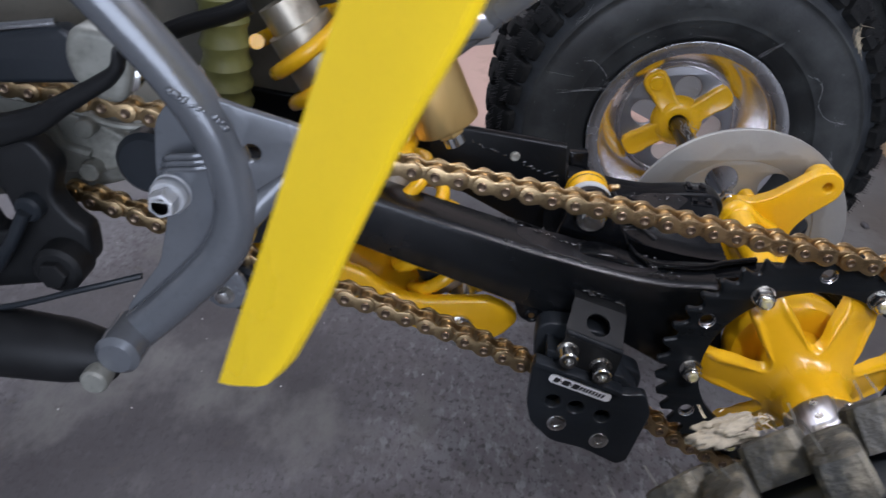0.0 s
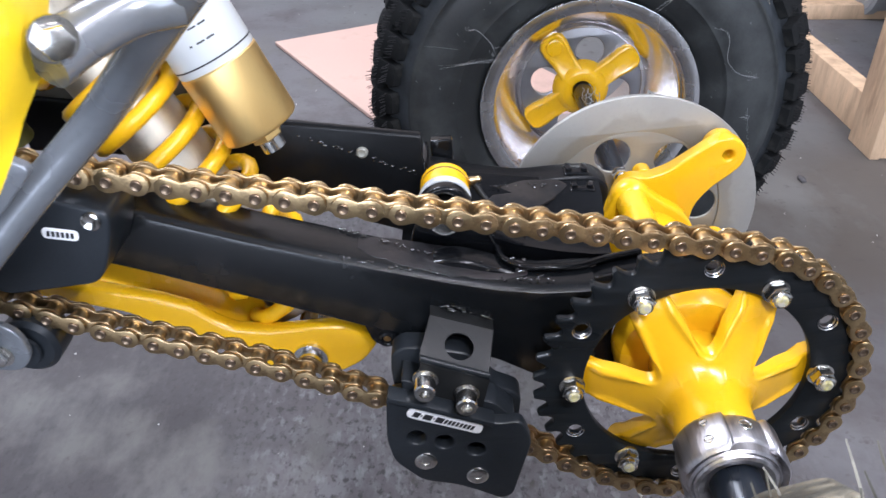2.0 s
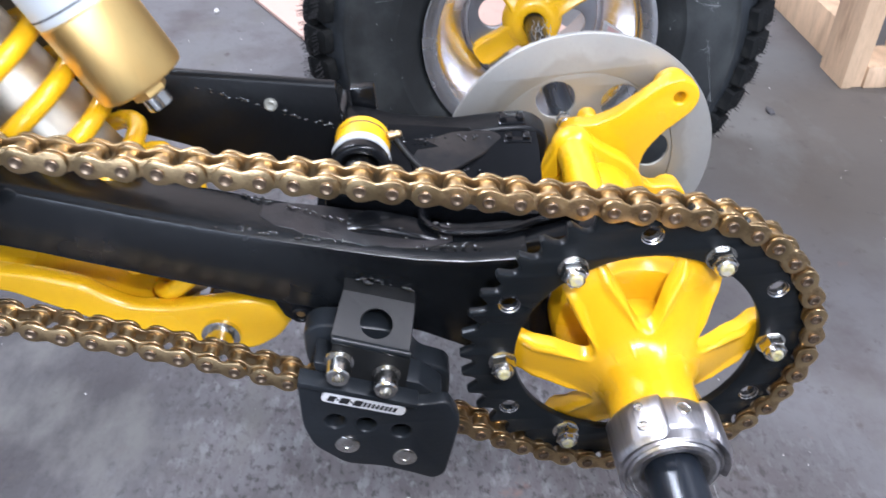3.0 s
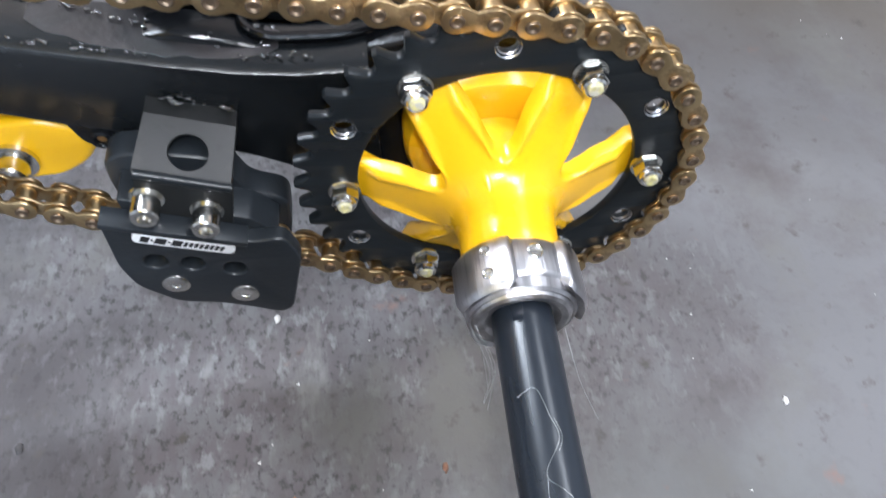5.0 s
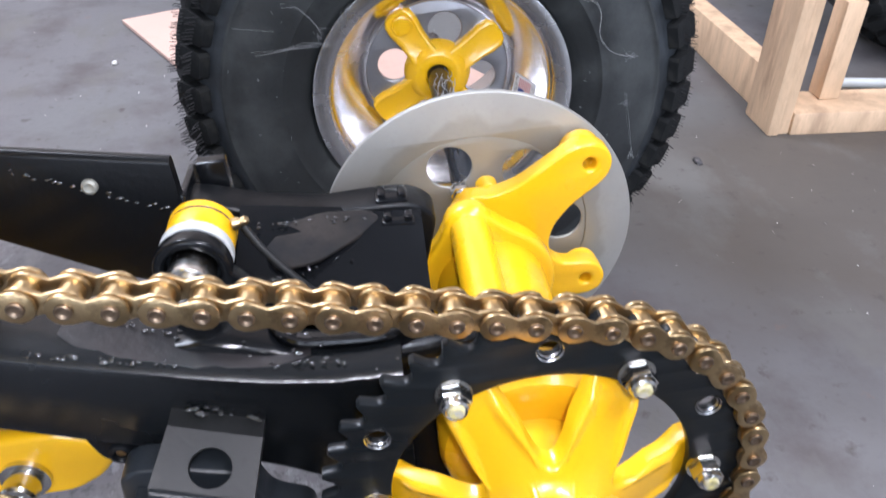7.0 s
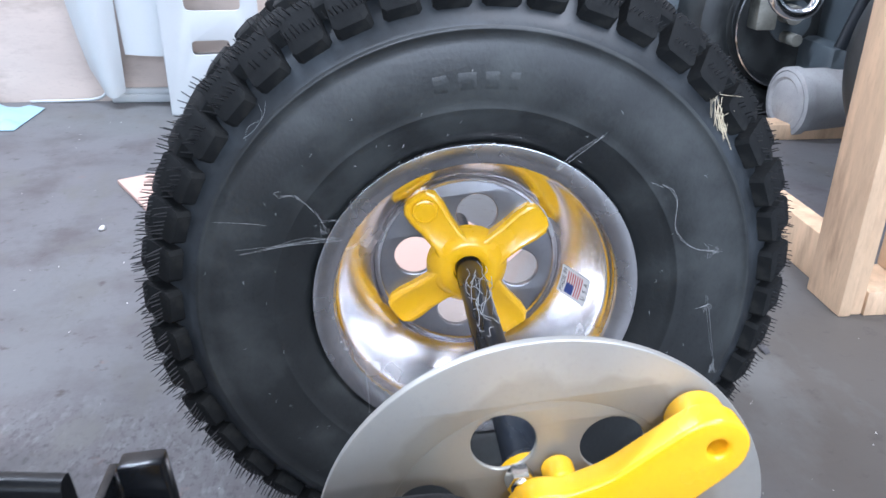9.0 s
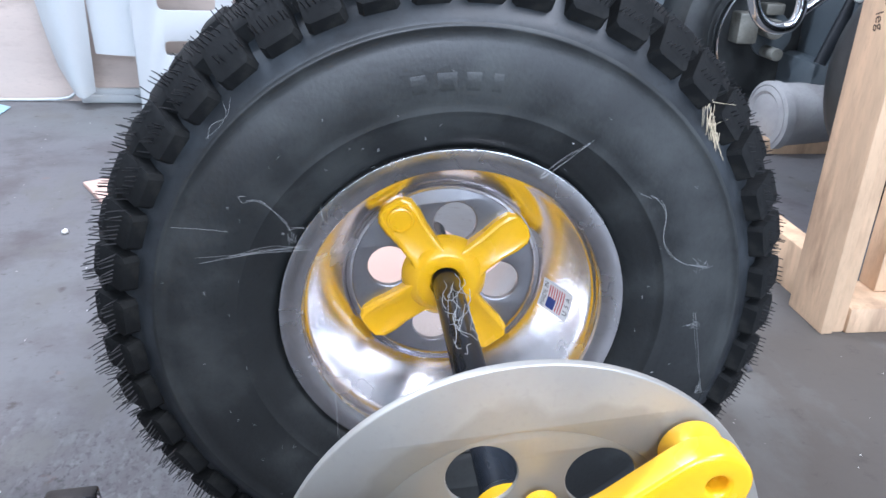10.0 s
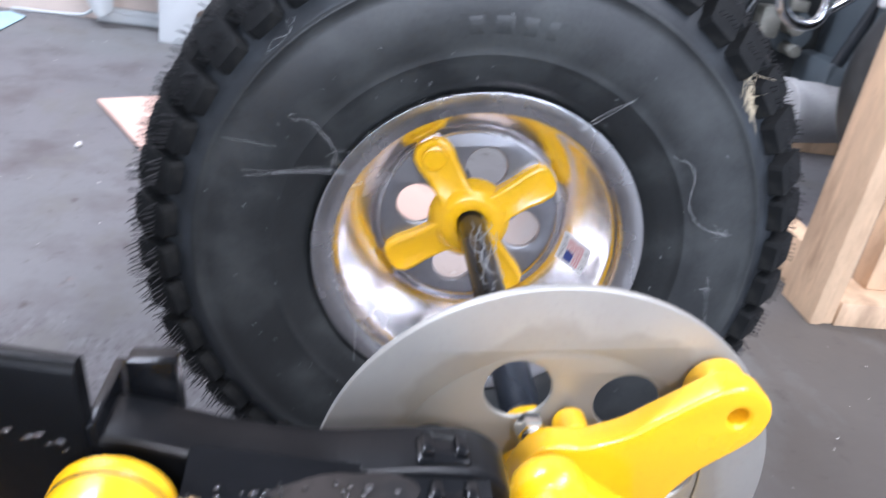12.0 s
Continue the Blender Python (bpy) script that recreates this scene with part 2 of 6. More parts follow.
    link(near.outputs["Value"], sum_.inputs[0])
    link(ragged.outputs["Fac"], sum_.inputs[1])
    fade = t.nodes.new("ShaderNodeMapRange")
    fade.inputs[1].default_value, fade.inputs[2].default_value, fade.inputs[3].default_value, fade.inputs[4].default_value = 0.68, 1.04, 0.9, 0.0
    link(sum_.outputs[0], fade.inputs[0])
    dirt_mix = t.nodes.new("ShaderNodeMix")
    dirt_mix.data_type = "RGBA"
    dirt_mix.inputs[7].default_value = (0.076, 0.064, 0.053, 1)
    link(fade.outputs[0], dirt_mix.inputs[0])
    link(col, dirt_mix.inputs[6])
    col = dirt_mix.outputs[2]
    # shade under the bike painted in as dark colour, together with real blotchy staining
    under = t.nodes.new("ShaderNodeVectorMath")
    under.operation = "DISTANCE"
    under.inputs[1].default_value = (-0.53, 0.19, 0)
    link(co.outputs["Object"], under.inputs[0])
    shade_sum = t.nodes.new("ShaderNodeMath")
    shade_sum.operation = "ADD"
    link(under.outputs["Value"], shade_sum.inputs[0])
    link(ragged.outputs["Fac"], shade_sum.inputs[1])
    shade_stain = t.nodes.new("ShaderNodeMapRange")
    shade_stain.inputs[1].default_value, shade_stain.inputs[2].default_value, shade_stain.inputs[3].default_value, shade_stain.inputs[4].default_value = 0.72, 0.88, 0.86, 0.0
    link(shade_sum.outputs[0], shade_stain.inputs[0])
    shaded_stain = t.nodes.new("ShaderNodeMix")
    shaded_stain.data_type = "RGBA"
    shaded_stain.inputs[7].default_value = (0.036, 0.031, 0.032, 1)
    link(shade_stain.outputs[0], shaded_stain.inputs[0])
    link(col, shaded_stain.inputs[6])
    col = shaded_stain.outputs[2]
    col = patch(col, 7, 9, 0.54, 0.66, (0.108, 0.102, 0.094), 12.6, (1, 0.6, 1))
    col = patch(col, 40, 6, 0.60, 0.72, (0.056, 0.048, 0.042), 15.2)
    col = patch(col, 75, 3, 0.755, 0.78, (0.40, 0.40, 0.39), 5.5)
    link(col, p.inputs["Base Color"])
    return m


def stained_disc():
    """Dull brake steel, paler at the rim, with a darker water stain that has an uneven edge."""
    m = material("dull_stained_disc_steel", (0.385, 0.38, 0.355), 0.44, metal=0.6, vary=0.06, scale=16, fine=350, bump=0.06, dirt=(0.36, 0.35, 0.32), dirt_amount=0.3, dirt_scale=13)
    t = m.node_tree
    p = t.nodes["Principled BSDF"]
    link = t.links.new
    co = t.nodes.new("ShaderNodeTexCoord")
    flat = t.nodes.new("ShaderNodeVectorMath")
    flat.operation = "MULTIPLY"
    flat.inputs[1].default_value = (1, 0, 1)
    far = t.nodes.new("ShaderNodeVectorMath")
    far.operation = "LENGTH"
    wave = t.nodes.new("ShaderNodeTexNoise")
    wave.inputs["Scale"].default_value, wave.inputs["Detail"].default_value = 26, 3
    add = t.nodes.new("ShaderNodeMath")
    add.operation = "MULTIPLY_ADD"
    add.inputs[1].default_value = 0.045
    edge = t.nodes.new("ShaderNodeMapRange")
    edge.inputs[1].default_value, edge.inputs[2].default_value, edge.inputs[3].default_value, edge.inputs[4].default_value = 0.1105, 0.1150, 0.42, 0.0
    mixed = t.nodes.new("ShaderNodeMix")
    mixed.data_type = "RGBA"
    mixed.inputs[7].default_value = (0.235, 0.225, 0.180, 1)
    link(co.outputs["Object"], flat.inputs[0])
    link(flat.outputs[0], far.inputs[0])
    link(co.outputs["Object"], wave.inputs["Vector"])
    link(wave.outputs["Fac"], add.inputs[0])
    link(far.outputs["Value"], add.inputs[2])
    link(add.outputs[0], edge.inputs[0])
    link(edge.outputs[0], mixed.inputs[0])
    link(p.inputs["Base Color"].links[0].from_socket, mixed.inputs[6])
    link(mixed.outputs[2], p.inputs["Base Color"])
    return m


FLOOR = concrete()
DISC = stained_disc()


# ---- mesh helpers ----
def shade(bm, sharp=38):
    for f in bm.faces:
        f.smooth = True
    for e in bm.edges:
        if len(e.link_faces) == 2 and e.calc_face_angle(0) > radians(sharp):
            e.smooth = False


def mesh_of(name, bm, mat, sharp=38):
    bm.normal_update()
    shade(bm, sharp)
    me = bpy.data.meshes.new(name)
    bm.to_mesh(me)
    bm.free()
    for m in mat if isinstance(mat, (list, tuple)) else [mat]:
        me.materials.append(m)
    return me


def part(name, bm, mat, parent=None, label="", sharp=38):
    ob = new(name, mesh_of(name, bm, mat, sharp) if isinstance(bm, bmesh.types.BMesh) else bm)
    if parent:
        ob.parent = parent
    return tagged(ob, label)


def thing(name, label, category, at=(0, 0, 0), turn=(0, 0, 0), group="", kind=""):
    ob = new(name)
    ob.empty_display_size = 0.05
    ob.matrix_world = pose(*at, *turn)
    return tagged(ob, label, category, group, kind)


def join(*many):
    out = bmesh.new()
    for b in many:
        me = bpy.data.meshes.new("tmp")
        b.to_mesh(me)
        b.free()
        out.from_mesh(me)
        bpy.data.meshes.remove(me)
    return out


def moved(bm, m):
    bmesh.ops.transform(bm, matrix=m, verts=bm.verts)
    return bm


def circle(cx, cz, r, n=24, start=0.0):
    return [(cx + r * math.cos(start + 2 * math.pi * k / n), cz + r * math.sin(start + 2 * math.pi * k / n)) for k in range(n)]


def rounded(pts, r, n=4):
    """An outline with its corners rounded to about the radius r."""
    out = []
    for k, p in enumerate(pts):
        p, a, b = Vector(p), Vector(pts[k - 1]), Vector(pts[(k + 1) % len(pts)])
        da, db = a - p, b - p
        d = min(r, da.length * 0.45, db.length * 0.45)
        p0, p1 = p + da.normalized() * d, p + db.normalized() * d
        for i in range(n + 1):
            s = i / n
            q = p0 * (1 - s) ** 2 + p * 2 * s * (1 - s) + p1 * s ** 2
            out.append((q.x, q.y))
    return out


def plate(outline, y0, y1, holes=(), bevel=0.001, res=2):
    """A plate upright in x and z, between y0 and y1, with rounded edges and holes right through."""
    cu = bpy.data.curves.new("tmp", "CURVE")
    cu.dimensions, cu.fill_mode = "2D", "BOTH"
    cu.extrude, cu.bevel_depth, cu.bevel_resolution, cu.offset = max(1e-5, (y1 - y0) / 2 - bevel), bevel, res, -bevel
    for loop in (outline, *holes):
        sp = cu.splines.new("POLY")
        sp.points.add(len(loop) - 1)
        for q, (x, z) in zip(sp.points, loop):
            q.co = (x, z, 0, 1)
        sp.use_cyclic_u = True
    ob = bpy.data.objects.new("tmp", cu)
    scene.collection.objects.link(ob)
    me = bpy.data.meshes.new_from_object(ob)
    bpy.data.objects.remove(ob)
    bpy.data.curves.remove(cu)
    bm = bmesh.new()
    bm.from_mesh(me)
    bpy.data.meshes.remove(me)
    bmesh.ops.remove_doubles(bm, verts=bm.verts, dist=1e-6)
    moved(bm, Matrix.Translation((0, (y0 + y1) / 2, 0)) @ Matrix.Rotation(math.pi / 2, 4, "X"))
    bmesh.ops.recalc_face_normals(bm, faces=bm.faces)
    return bm


def lathe(profile, n=48, closed=False, x=0.0, z=0.0, ripple=None, caps=True):
    """A body turned about the y axis through (x, z) from (y, radius) pairs."""
    bm = bmesh.new()
    rings = []
    for y, r in profile:
        ring = []
        for k in range(n):
            a = 2 * math.pi * k / n
            rr = r * (ripple(a, y) if ripple else 1)
            ring.append(bm.verts.new((x + rr * math.cos(a), y, z + rr * math.sin(a))))
        rings.append(ring)
    pairs = list(zip(rings, rings[1:])) + ([(rings[-1], rings[0])] if closed else [])
    for a, b in pairs:
        for k in range(n):
            bm.faces.new((a[k], a[(k + 1) % n], b[(k + 1) % n], b[k]))
    if caps and not closed:
        for ring in (rings[0], rings[-1]):
            if profile[0 if ring is rings[0] else -1][1] > 1e-5:
                bm.faces.new(ring)
    bmesh.ops.remove_doubles(bm, verts=bm.verts, dist=1e-6)
    bmesh.ops.recalc_face_normals(bm, faces=bm.faces)
    return bm


def rod(y0, y1, r, x=0.0, z=0.0, n=20, bevel=0.0008):
    s = 1 if y1 > y0 else -1
    return lathe([(y0, max(1e-4, r - bevel)), (y0 + s * bevel, r), (y1 - s * bevel, r), (y1, max(1e-4, r - bevel))], n, x=x, z=z)


def hexagon(y0, y1, r, x, z, hole=0.0, turn=0.0, bevel=0.0006):
    return plate(circle(x, z, r, 6, turn), min(y0, y1), max(y0, y1), [circle(x, z, hole, 12)] if hole else (), bevel, 1)


def sweep(path, radius, n=14, caps=True, squash=1.0):
    """A round tube along points; the radius may be a list, one for each point."""
    pts = [Vector(p) for p in path]
    rad = radius if isinstance(radius, (list, tuple)) else [radius] * len(pts)
    bm = bmesh.new()
    up, rings = None, []
    for k, p in enumerate(pts):
        d = (pts[min(k + 1, len(pts) - 1)] - pts[max(k - 1, 0)]).normalized()
        if up is None:
            up = d.orthogonal().normalized()
        up = (up - d * up.dot(d)).normalized()
        side = d.cross(up)
        rings.append([bm.verts.new(p + rad[k] * (math.cos(a) * up + squash * math.sin(a) * side)) for a in (2 * math.pi * i / n for i in range(n))])
    for a, b in zip(rings, rings[1:]):
        for i in range(n):
            bm.faces.new((a[i], a[(i + 1) % n], b[(i + 1) % n], b[i]))
    if caps:
        bm.faces.new(rings[0][::-1])
        bm.faces.new(rings[-1])
    bmesh.ops.recalc_face_normals(bm, faces=bm.faces)
    return bm


def spline(pts, per=8):
    """A smooth line through points."""
    v = [Vector(p) for p in pts]
    v = [v[0] * 2 - v[1]] + v + [v[-1] * 2 - v[-2]]
    out = []
    for k in range(1, len(v) - 2):
        a, b, c, d = v[k - 1:k + 3]
        for i in range(per):
            s = i / per
            out.append(0.5 * (2 * b + (c - a) * s + (2 * a - 5 * b + 4 * c - d) * s * s + (3 * b - a - 3 * c + d) * s ** 3))
    return out + [v[-2]]


def box(x0, y0, z0, x1, y1, z1, bevel=0.0, seg=2):
    bm = bmesh.new()
    bmesh.ops.create_cube(bm, size=1, matrix=Matrix.Translation(((x0 + x1) / 2, (y0 + y1) / 2, (z0 + z1) / 2)) @ Matrix.Diagonal((x1 - x0, y1 - y0, z1 - z0, 1)))
    if bevel:
        bmesh.ops.bevel(bm, geom=bm.edges[:], offset=bevel, segments=seg, affect="EDGES", profile=0.5)
    return bm


def loft(sections):
    """A skin over loops with the same count of points, closed at both ends."""
    bm = bmesh.new()
    rings = [[bm.verts.new(p) for p in loop] for loop in sections]
    n = len(rings[0])
    for a, b in zip(rings, rings[1:]):
        for i in range(n):
            bm.faces.new((a[i], a[(i + 1) % n], b[(i + 1) % n], b[i]))
    bm.faces.new(rings[0][::-1])
    bm.faces.new(rings[-1])
    bmesh.ops.recalc_face_normals(bm, faces=bm.faces)
    return bm


def hairs(roots, r, n=3):
    """Thin tapering hairs, from (root, tip) pairs, with a slight bend."""
    verts, faces = [], []
    for a, b in roots:
        a, b = Vector(a), Vector(b)
        d = (b - a).normalized()
        u = d.orthogonal().normalized()
        w = d.cross(u)
        mid = (a + b) / 2 + u * (b - a).length * random.uniform(-0.05, 0.05)
        base = len(verts)
        for p, k in ((a, 1.0), (mid, 0.85), (b, 0.55)):
            verts += [p + r * k * (math.cos(2.1 * i) * u + math.sin(2.1 * i) * w) for i in range(n)]
        for s in (0, n):
            faces += [(base + s + i, base + s + (i + 1) % n, base + s + n + (i + 1) % n, base + s + n + i) for i in range(n)]
        faces.append(tuple(base + 2 * n + i for i in range(n)))
    me = bpy.data.meshes.new("hairs")
    me.from_pydata([tuple(v) for v in verts], [], faces)
    bm = bmesh.new()
    bm.from_mesh(me)
    bpy.data.meshes.remove(me)
    return bm


# ---- the garage ----
X0, X1, Y0, Y1, TOP = -2.6, 2.6, -2.6, 2.03, 2.6
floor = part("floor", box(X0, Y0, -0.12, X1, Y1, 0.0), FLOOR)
tagged(floor, "worn grey painted concrete floor with dark stains", "floor", kind="structure")
for name, b, mat, label in (
    ("wall_north", (X0, Y1, -0.12, X1, Y1 + 0.1, TOP), PLYWOOD, "stained beige plywood wall"),
    ("wall_south", (X0, Y0 - 0.1, -0.12, -1.25, Y0, TOP), PLASTER, "plain grey painted wall"),
    ("wall_south_east", (1.25, Y0 - 0.1, -0.12, X1, Y0, TOP), PLASTER, "plain grey painted wall"),
    ("wall_south_head", (-1.25, Y0 - 0.1, 2.1, 1.25, Y0, TOP), PLASTER, "plain grey painted wall over the open door"),
    ("wall_west", (X0 - 0.1, Y0 - 0.1, -0.12, X0, Y1 + 0.1, TOP), PLASTER, "plain grey painted wall"),
    ("wall_east", (X1, Y0 - 0.1, -0.12, X1 + 0.1, Y1 + 0.1, TOP), PLASTER, "plain grey painted wall"),
    ("ceiling", (X0 - 0.1, Y0 - 0.1, TOP, X1 + 0.1, Y1 + 0.1, TOP + 0.1), PLASTER, "plain grey painted ceiling"),
):
    tagged(part(name, box(*b), mat), label, "ceiling" if name == "ceiling" else "wall", kind="structure")


# ---- the quad bike: everything is set out from the rear axle, x to the rear, y along the axle ----
A = 0.236


def bz(pts):
    return [(x, z - A) for x, z in pts]


bike = thing("quad_bike", "yellow and black quad bike with gold chain, standing on knobbly tyres", "quad bike", (0, 0, A), (0, -4.4, 0))

# axle
part("axle", lathe([(-0.56, 0.0137), (-0.559, 0.0145), (0.225, 0.0145), (0.262, 0.0145), (0.266, 0.0112), (0.599, 0.0110), (0.60, 0.0100)], 48), AXLE, bike, "glossy black steel axle")


# wheels
def tyre_profile():
    side = [(0.470, 0.1165), (0.460, 0.1215), (0.4535, 0.1265), (0.4495, 0.1315), (0.4480, 0.1345), (0.4455, 0.1395), (0.4430, 0.1450), (0.4413, 0.1496), (0.4407, 0.1502), (0.4405, 0.1509), (0.4406, 0.1517), (0.4390, 0.1575), (0.4377, 0.1640), (0.4367, 0.1715),
            (0.4362, 0.1800), (0.4375, 0.194), (0.4388, 0.2005), (0.4372, 0.2022), (0.4370, 0.2038), (0.4392, 0.2055), (0.4402, 0.2078), (0.4450, 0.2130), (0.4540, 0.2230), (0.4670, 0.2310),
            (0.490, 0.2370), (0.530, 0.2400)]
    mid = 0.575
    return side + [(mid, 0.241)] + [(2 * mid - y, r) for y, r in reversed(side)]


def lug_mesh(along, across, high, taper=0.8, mat=LUG):
    """A tread block: along the tyre's turn (x), across it (y), standing up (z)."""
    a, b, c = along / 2, across / 2, min(along, across) * 0.11

    def ring(k, z):
        p, q, r = a * k, b * k, c
        return [(-p + r, -q, z), (p - r, -q, z), (p, -q + r, z), (p, q - r, z), (p - r, q, z), (-p + r, q, z), (-p, q - r, z), (-p, -q + r, z)]

    bm = loft([ring(1.02, -0.004), ring(0.96, high * 0.72), ring(0.5 + 0.5 * taper, high * 0.92), ring(taper * 0.92, high)])
    return mesh_of("tread_lug", bm, mat, 30)


SIDE_LUG = lug_mesh(0.0255, 0.036, 0.0120, 0.88)
SIDE_LUG_SHORT = lug_mesh(0.0225, 0.028, 0.012, 0.86)
SIDE_MUD = lug_mesh(0.0200, 0.034, 0.0115, 0.84, LUG_DUSTY)
SHORT_MUD = lug_mesh(0.0160, 0.026, 0.012, 0.8, LUG_DUSTY)
MID_MUD = lug_mesh(0.022, 0.036, 0.012, 0.8, LUG_DUSTY)
MID_LUG = lug_mesh(0.022, 0.036, 0.012)
RIM_HOLES = [circle(0.0440 * math.cos(a), 0.0440 * math.sin(a), 0.0168, 28) for a in (radians(166 + 90 * k) for k in range(4))]


NEAR = 0.1850


def wheel(flip, seed):
    """The far wheel, or its mirror image on the near side."""
    rnd = random.Random(seed)
    mirror = Matrix.Translation((0, NEAR, 0)) @ Matrix.Diagonal((1, -1, 1, 1)) if flip else Matrix()

    def put(bm):
        moved(bm, mirror)
        if flip:
            bmesh.ops.reverse_faces(bm, faces=bm.faces)
        return bm

    tyre = part("tyre", put(lathe(tyre_profile(), 128, closed=True)), RUBBER, bike, "black knobbly rubber tyre with dusty sidewall and whiskers", 60)
    part("shoulder_band", put(lathe([(0.4388, 0.2052), (0.4397, 0.2078), (0.4444, 0.2134), (0.4535, 0.2235), (0.4666, 0.2315), (0.4895, 0.2376)], 128, caps=False)), SHOULDER, tyre, "dusty blue-grey shoulder between the lugs", 60)
    count = 44
    roots = []
    for k in range(count):
        a = 2 * math.pi * (k + 0.2 + rnd.uniform(-0.05, 0.05)) / count
        for me, y, r, tilt, shift in ((SIDE_LUG, 0.4590, 0.2275, 46, 0), (SIDE_LUG_SHORT, 0.4760, 0.2345, 24, 0.5), (MID_LUG, 0.535, 0.2400, 4, 0.25),
                                      (MID_LUG, 0.615, 0.2400, -4, 0.75), (SIDE_LUG, 0.688, 0.2290, -42, 0.5)):
            b = a + shift * 2 * math.pi / count
            m = Matrix.Rotation(-b, 4, "Y") @ Matrix.Translation((r, y, 0)) @ Matrix.Rotation(radians(-tilt), 4, "Z")
            m = m @ Matrix(((0, 0, 1, 0), (0, 1, 0, 0), (-1, 0, 0, 0), (0, 0, 0, 1)))
            if flip:
                m = Matrix.Translation((0, NEAR, 0)) @ Matrix.Diagonal((1, -1, 1, 1)) @ m @ Matrix.Diagonal((1, -1, 1, 1))
            if flip:
                me = {SIDE_LUG: SIDE_MUD, SIDE_LUG_SHORT: SHORT_MUD, MID_LUG: MID_MUD}[me]
            lug = part("tread_lug", me, None, tyre)
            lug.matrix_basis = m
            if flip:
                for _ in range(4):
                    p = Vector((rnd.uniform(-0.55, 0.55) * 0.020, rnd.uniform(-0.30, 0.50) * 0.030, 0.008))
                    roots.append((m @ p, m @ (p + Vector((rnd.uniform(-0.18, 0.18), rnd.uniform(-0.35, 0.15), 1)).normalized() * rnd.uniform(0.006, 0.0125))))
            elif y < 0.5:
                # moulding whiskers stand in rows like the teeth of a comb
                for row, many, wide in (((-0.006, 8, 0.0235), (0.011, 8, 0.0235)) if y < 0.47 else ((-0.002, 7, 0.0200),)):
                    lean, tall = Vector((rnd.uniform(-0.16, 0.16), rnd.uniform(-0.22, 0.05), 1)), rnd.uniform(0.0125, 0.0165) * (0.62 if math.cos(b) > 0.3 else 1)
                    for i in range(many):
                        if rnd.random() < 0.08:
                            continue
                        p = Vector(((i / (many - 1) - 0.5) * wide, row + rnd.uniform(-0.0008, 0.0008), 0.008))
                        roots.append((m @ p, m @ (p + (lean + Vector((rnd.gauss(0, 0.05), rnd.gauss(0, 0.05), 0))).normalized() * tall * rnd.uniform(0.85, 1.1))))
    tagged(part("whisker_fringe", hairs(roots, 0.0004 if flip else 0.00064), DUST if flip else HAIR, tyre, "fine moulding whiskers on the tread"), kind="stuff")
    # raised marks on the sidewall: plain bars, where the letters cannot be read
    for a0, w in ((96, 5.0), (90, 5.0), (84.5, 4.0), (79.5, 3.0)):
        b = lathe([(0.4376, 0.1645), (0.4369, 0.1660), (0.4362, 0.1752), (0.4366, 0.1766)], 720, caps=False)
        lo, hi = radians(a0 - w * 0.40), radians(a0 + w * 0.40)
        keep = {v for v in b.verts if lo <= math.atan2(v.co.z, v.co.x) <= hi}
        bmesh.ops.delete(b, geom=[v for v in b.verts if v not in keep], context="VERTS")
        part("raised_mark", put(b), RUBBER, tyre, "faint raised bar moulded in the sidewall")

    lip = [(0.4700, 0.1180), (0.4600, 0.1185), (0.4555, 0.1215), (0.4535, 0.1245), (0.4520, 0.1250), (0.4508, 0.1240), (0.4515, 0.1225), (0.4545, 0.1120),
           (0.4562, 0.1085), (0.4600, 0.1082), (0.4660, 0.1090), (0.4730, 0.1055), (0.4765, 0.1020), (0.5120, 0.0805), (0.5150, 0.0785), (0.5170, 0.0775),
           (0.5170, 0.0750), (0.5230, 0.0750), (0.5230, 0.0830), (0.5400, 0.0950), (0.62, 0.100), (0.690, 0.112), (0.692, 0.1180)]
    rim = part("rim", put(lathe([(y, r * 0.988) for y, r in lip], 128, closed=True)), POLISHED, bike, "polished aluminium dished rim", 50)
    part("rim_lip", put(lathe([(0.4542, 0.1236), (0.4518, 0.1238), (0.4500, 0.1232), (0.4498, 0.1222), (0.4520, 0.1108), (0.4535, 0.1083), (0.4560, 0.1075)], 128, caps=False)), SATIN, rim, "satin rim lip", 40)
    part("rim_centre", put(plate(circle(0, 0, 0.0758, 96), 0.5172, 0.5225, RIM_HOLES + [circle(0, 0, 0.016, 24)], 0.0012)), CENTRE, rim, "brushed aluminium centre with four round holes")
    part("bead_ring", put(lathe([(0.5165, 0.0715), (0.5148, 0.0725), (0.5150, 0.0745), (0.5165, 0.0755)], 96, caps=False)), POLISHED, rim)
    arms = []
    for k in range(4):
        a = radians(31 + 90 * k)
        loops = []
        for r, w, y in ((0.0180, 0.0150, 0.4940), (0.023, 0.0150, 0.4946), (0.030, 0.0135, 0.4970), (0.046, 0.0142, 0.4995), (0.058, 0.0160, 0.5005), (0.068, 0.0155, 0.5010), (0.0735, 0.0115, 0.5020), (0.0755, 0.006, 0.5045)):
            dip = 0.0018 if 0.025 < r < 0.07 else 0.0
            loops.append([Vector((r, yy, s * w)) for s, yy in ((-1, 0.5092), (-1, y + 0.003), (-0.88, y + 0.0006), (-0.74, y), (-0.50, y + dip), (0.50, y + dip), (0.74, y), (0.88, y + 0.0006), (1, y + 0.003), (1, 0.5092))])
        arms.append(moved(loft(loops), Matrix.Rotation(-a, 4, "Y")))
        c = (0.0615 * math.cos(a), 0.0615 * math.sin(a))
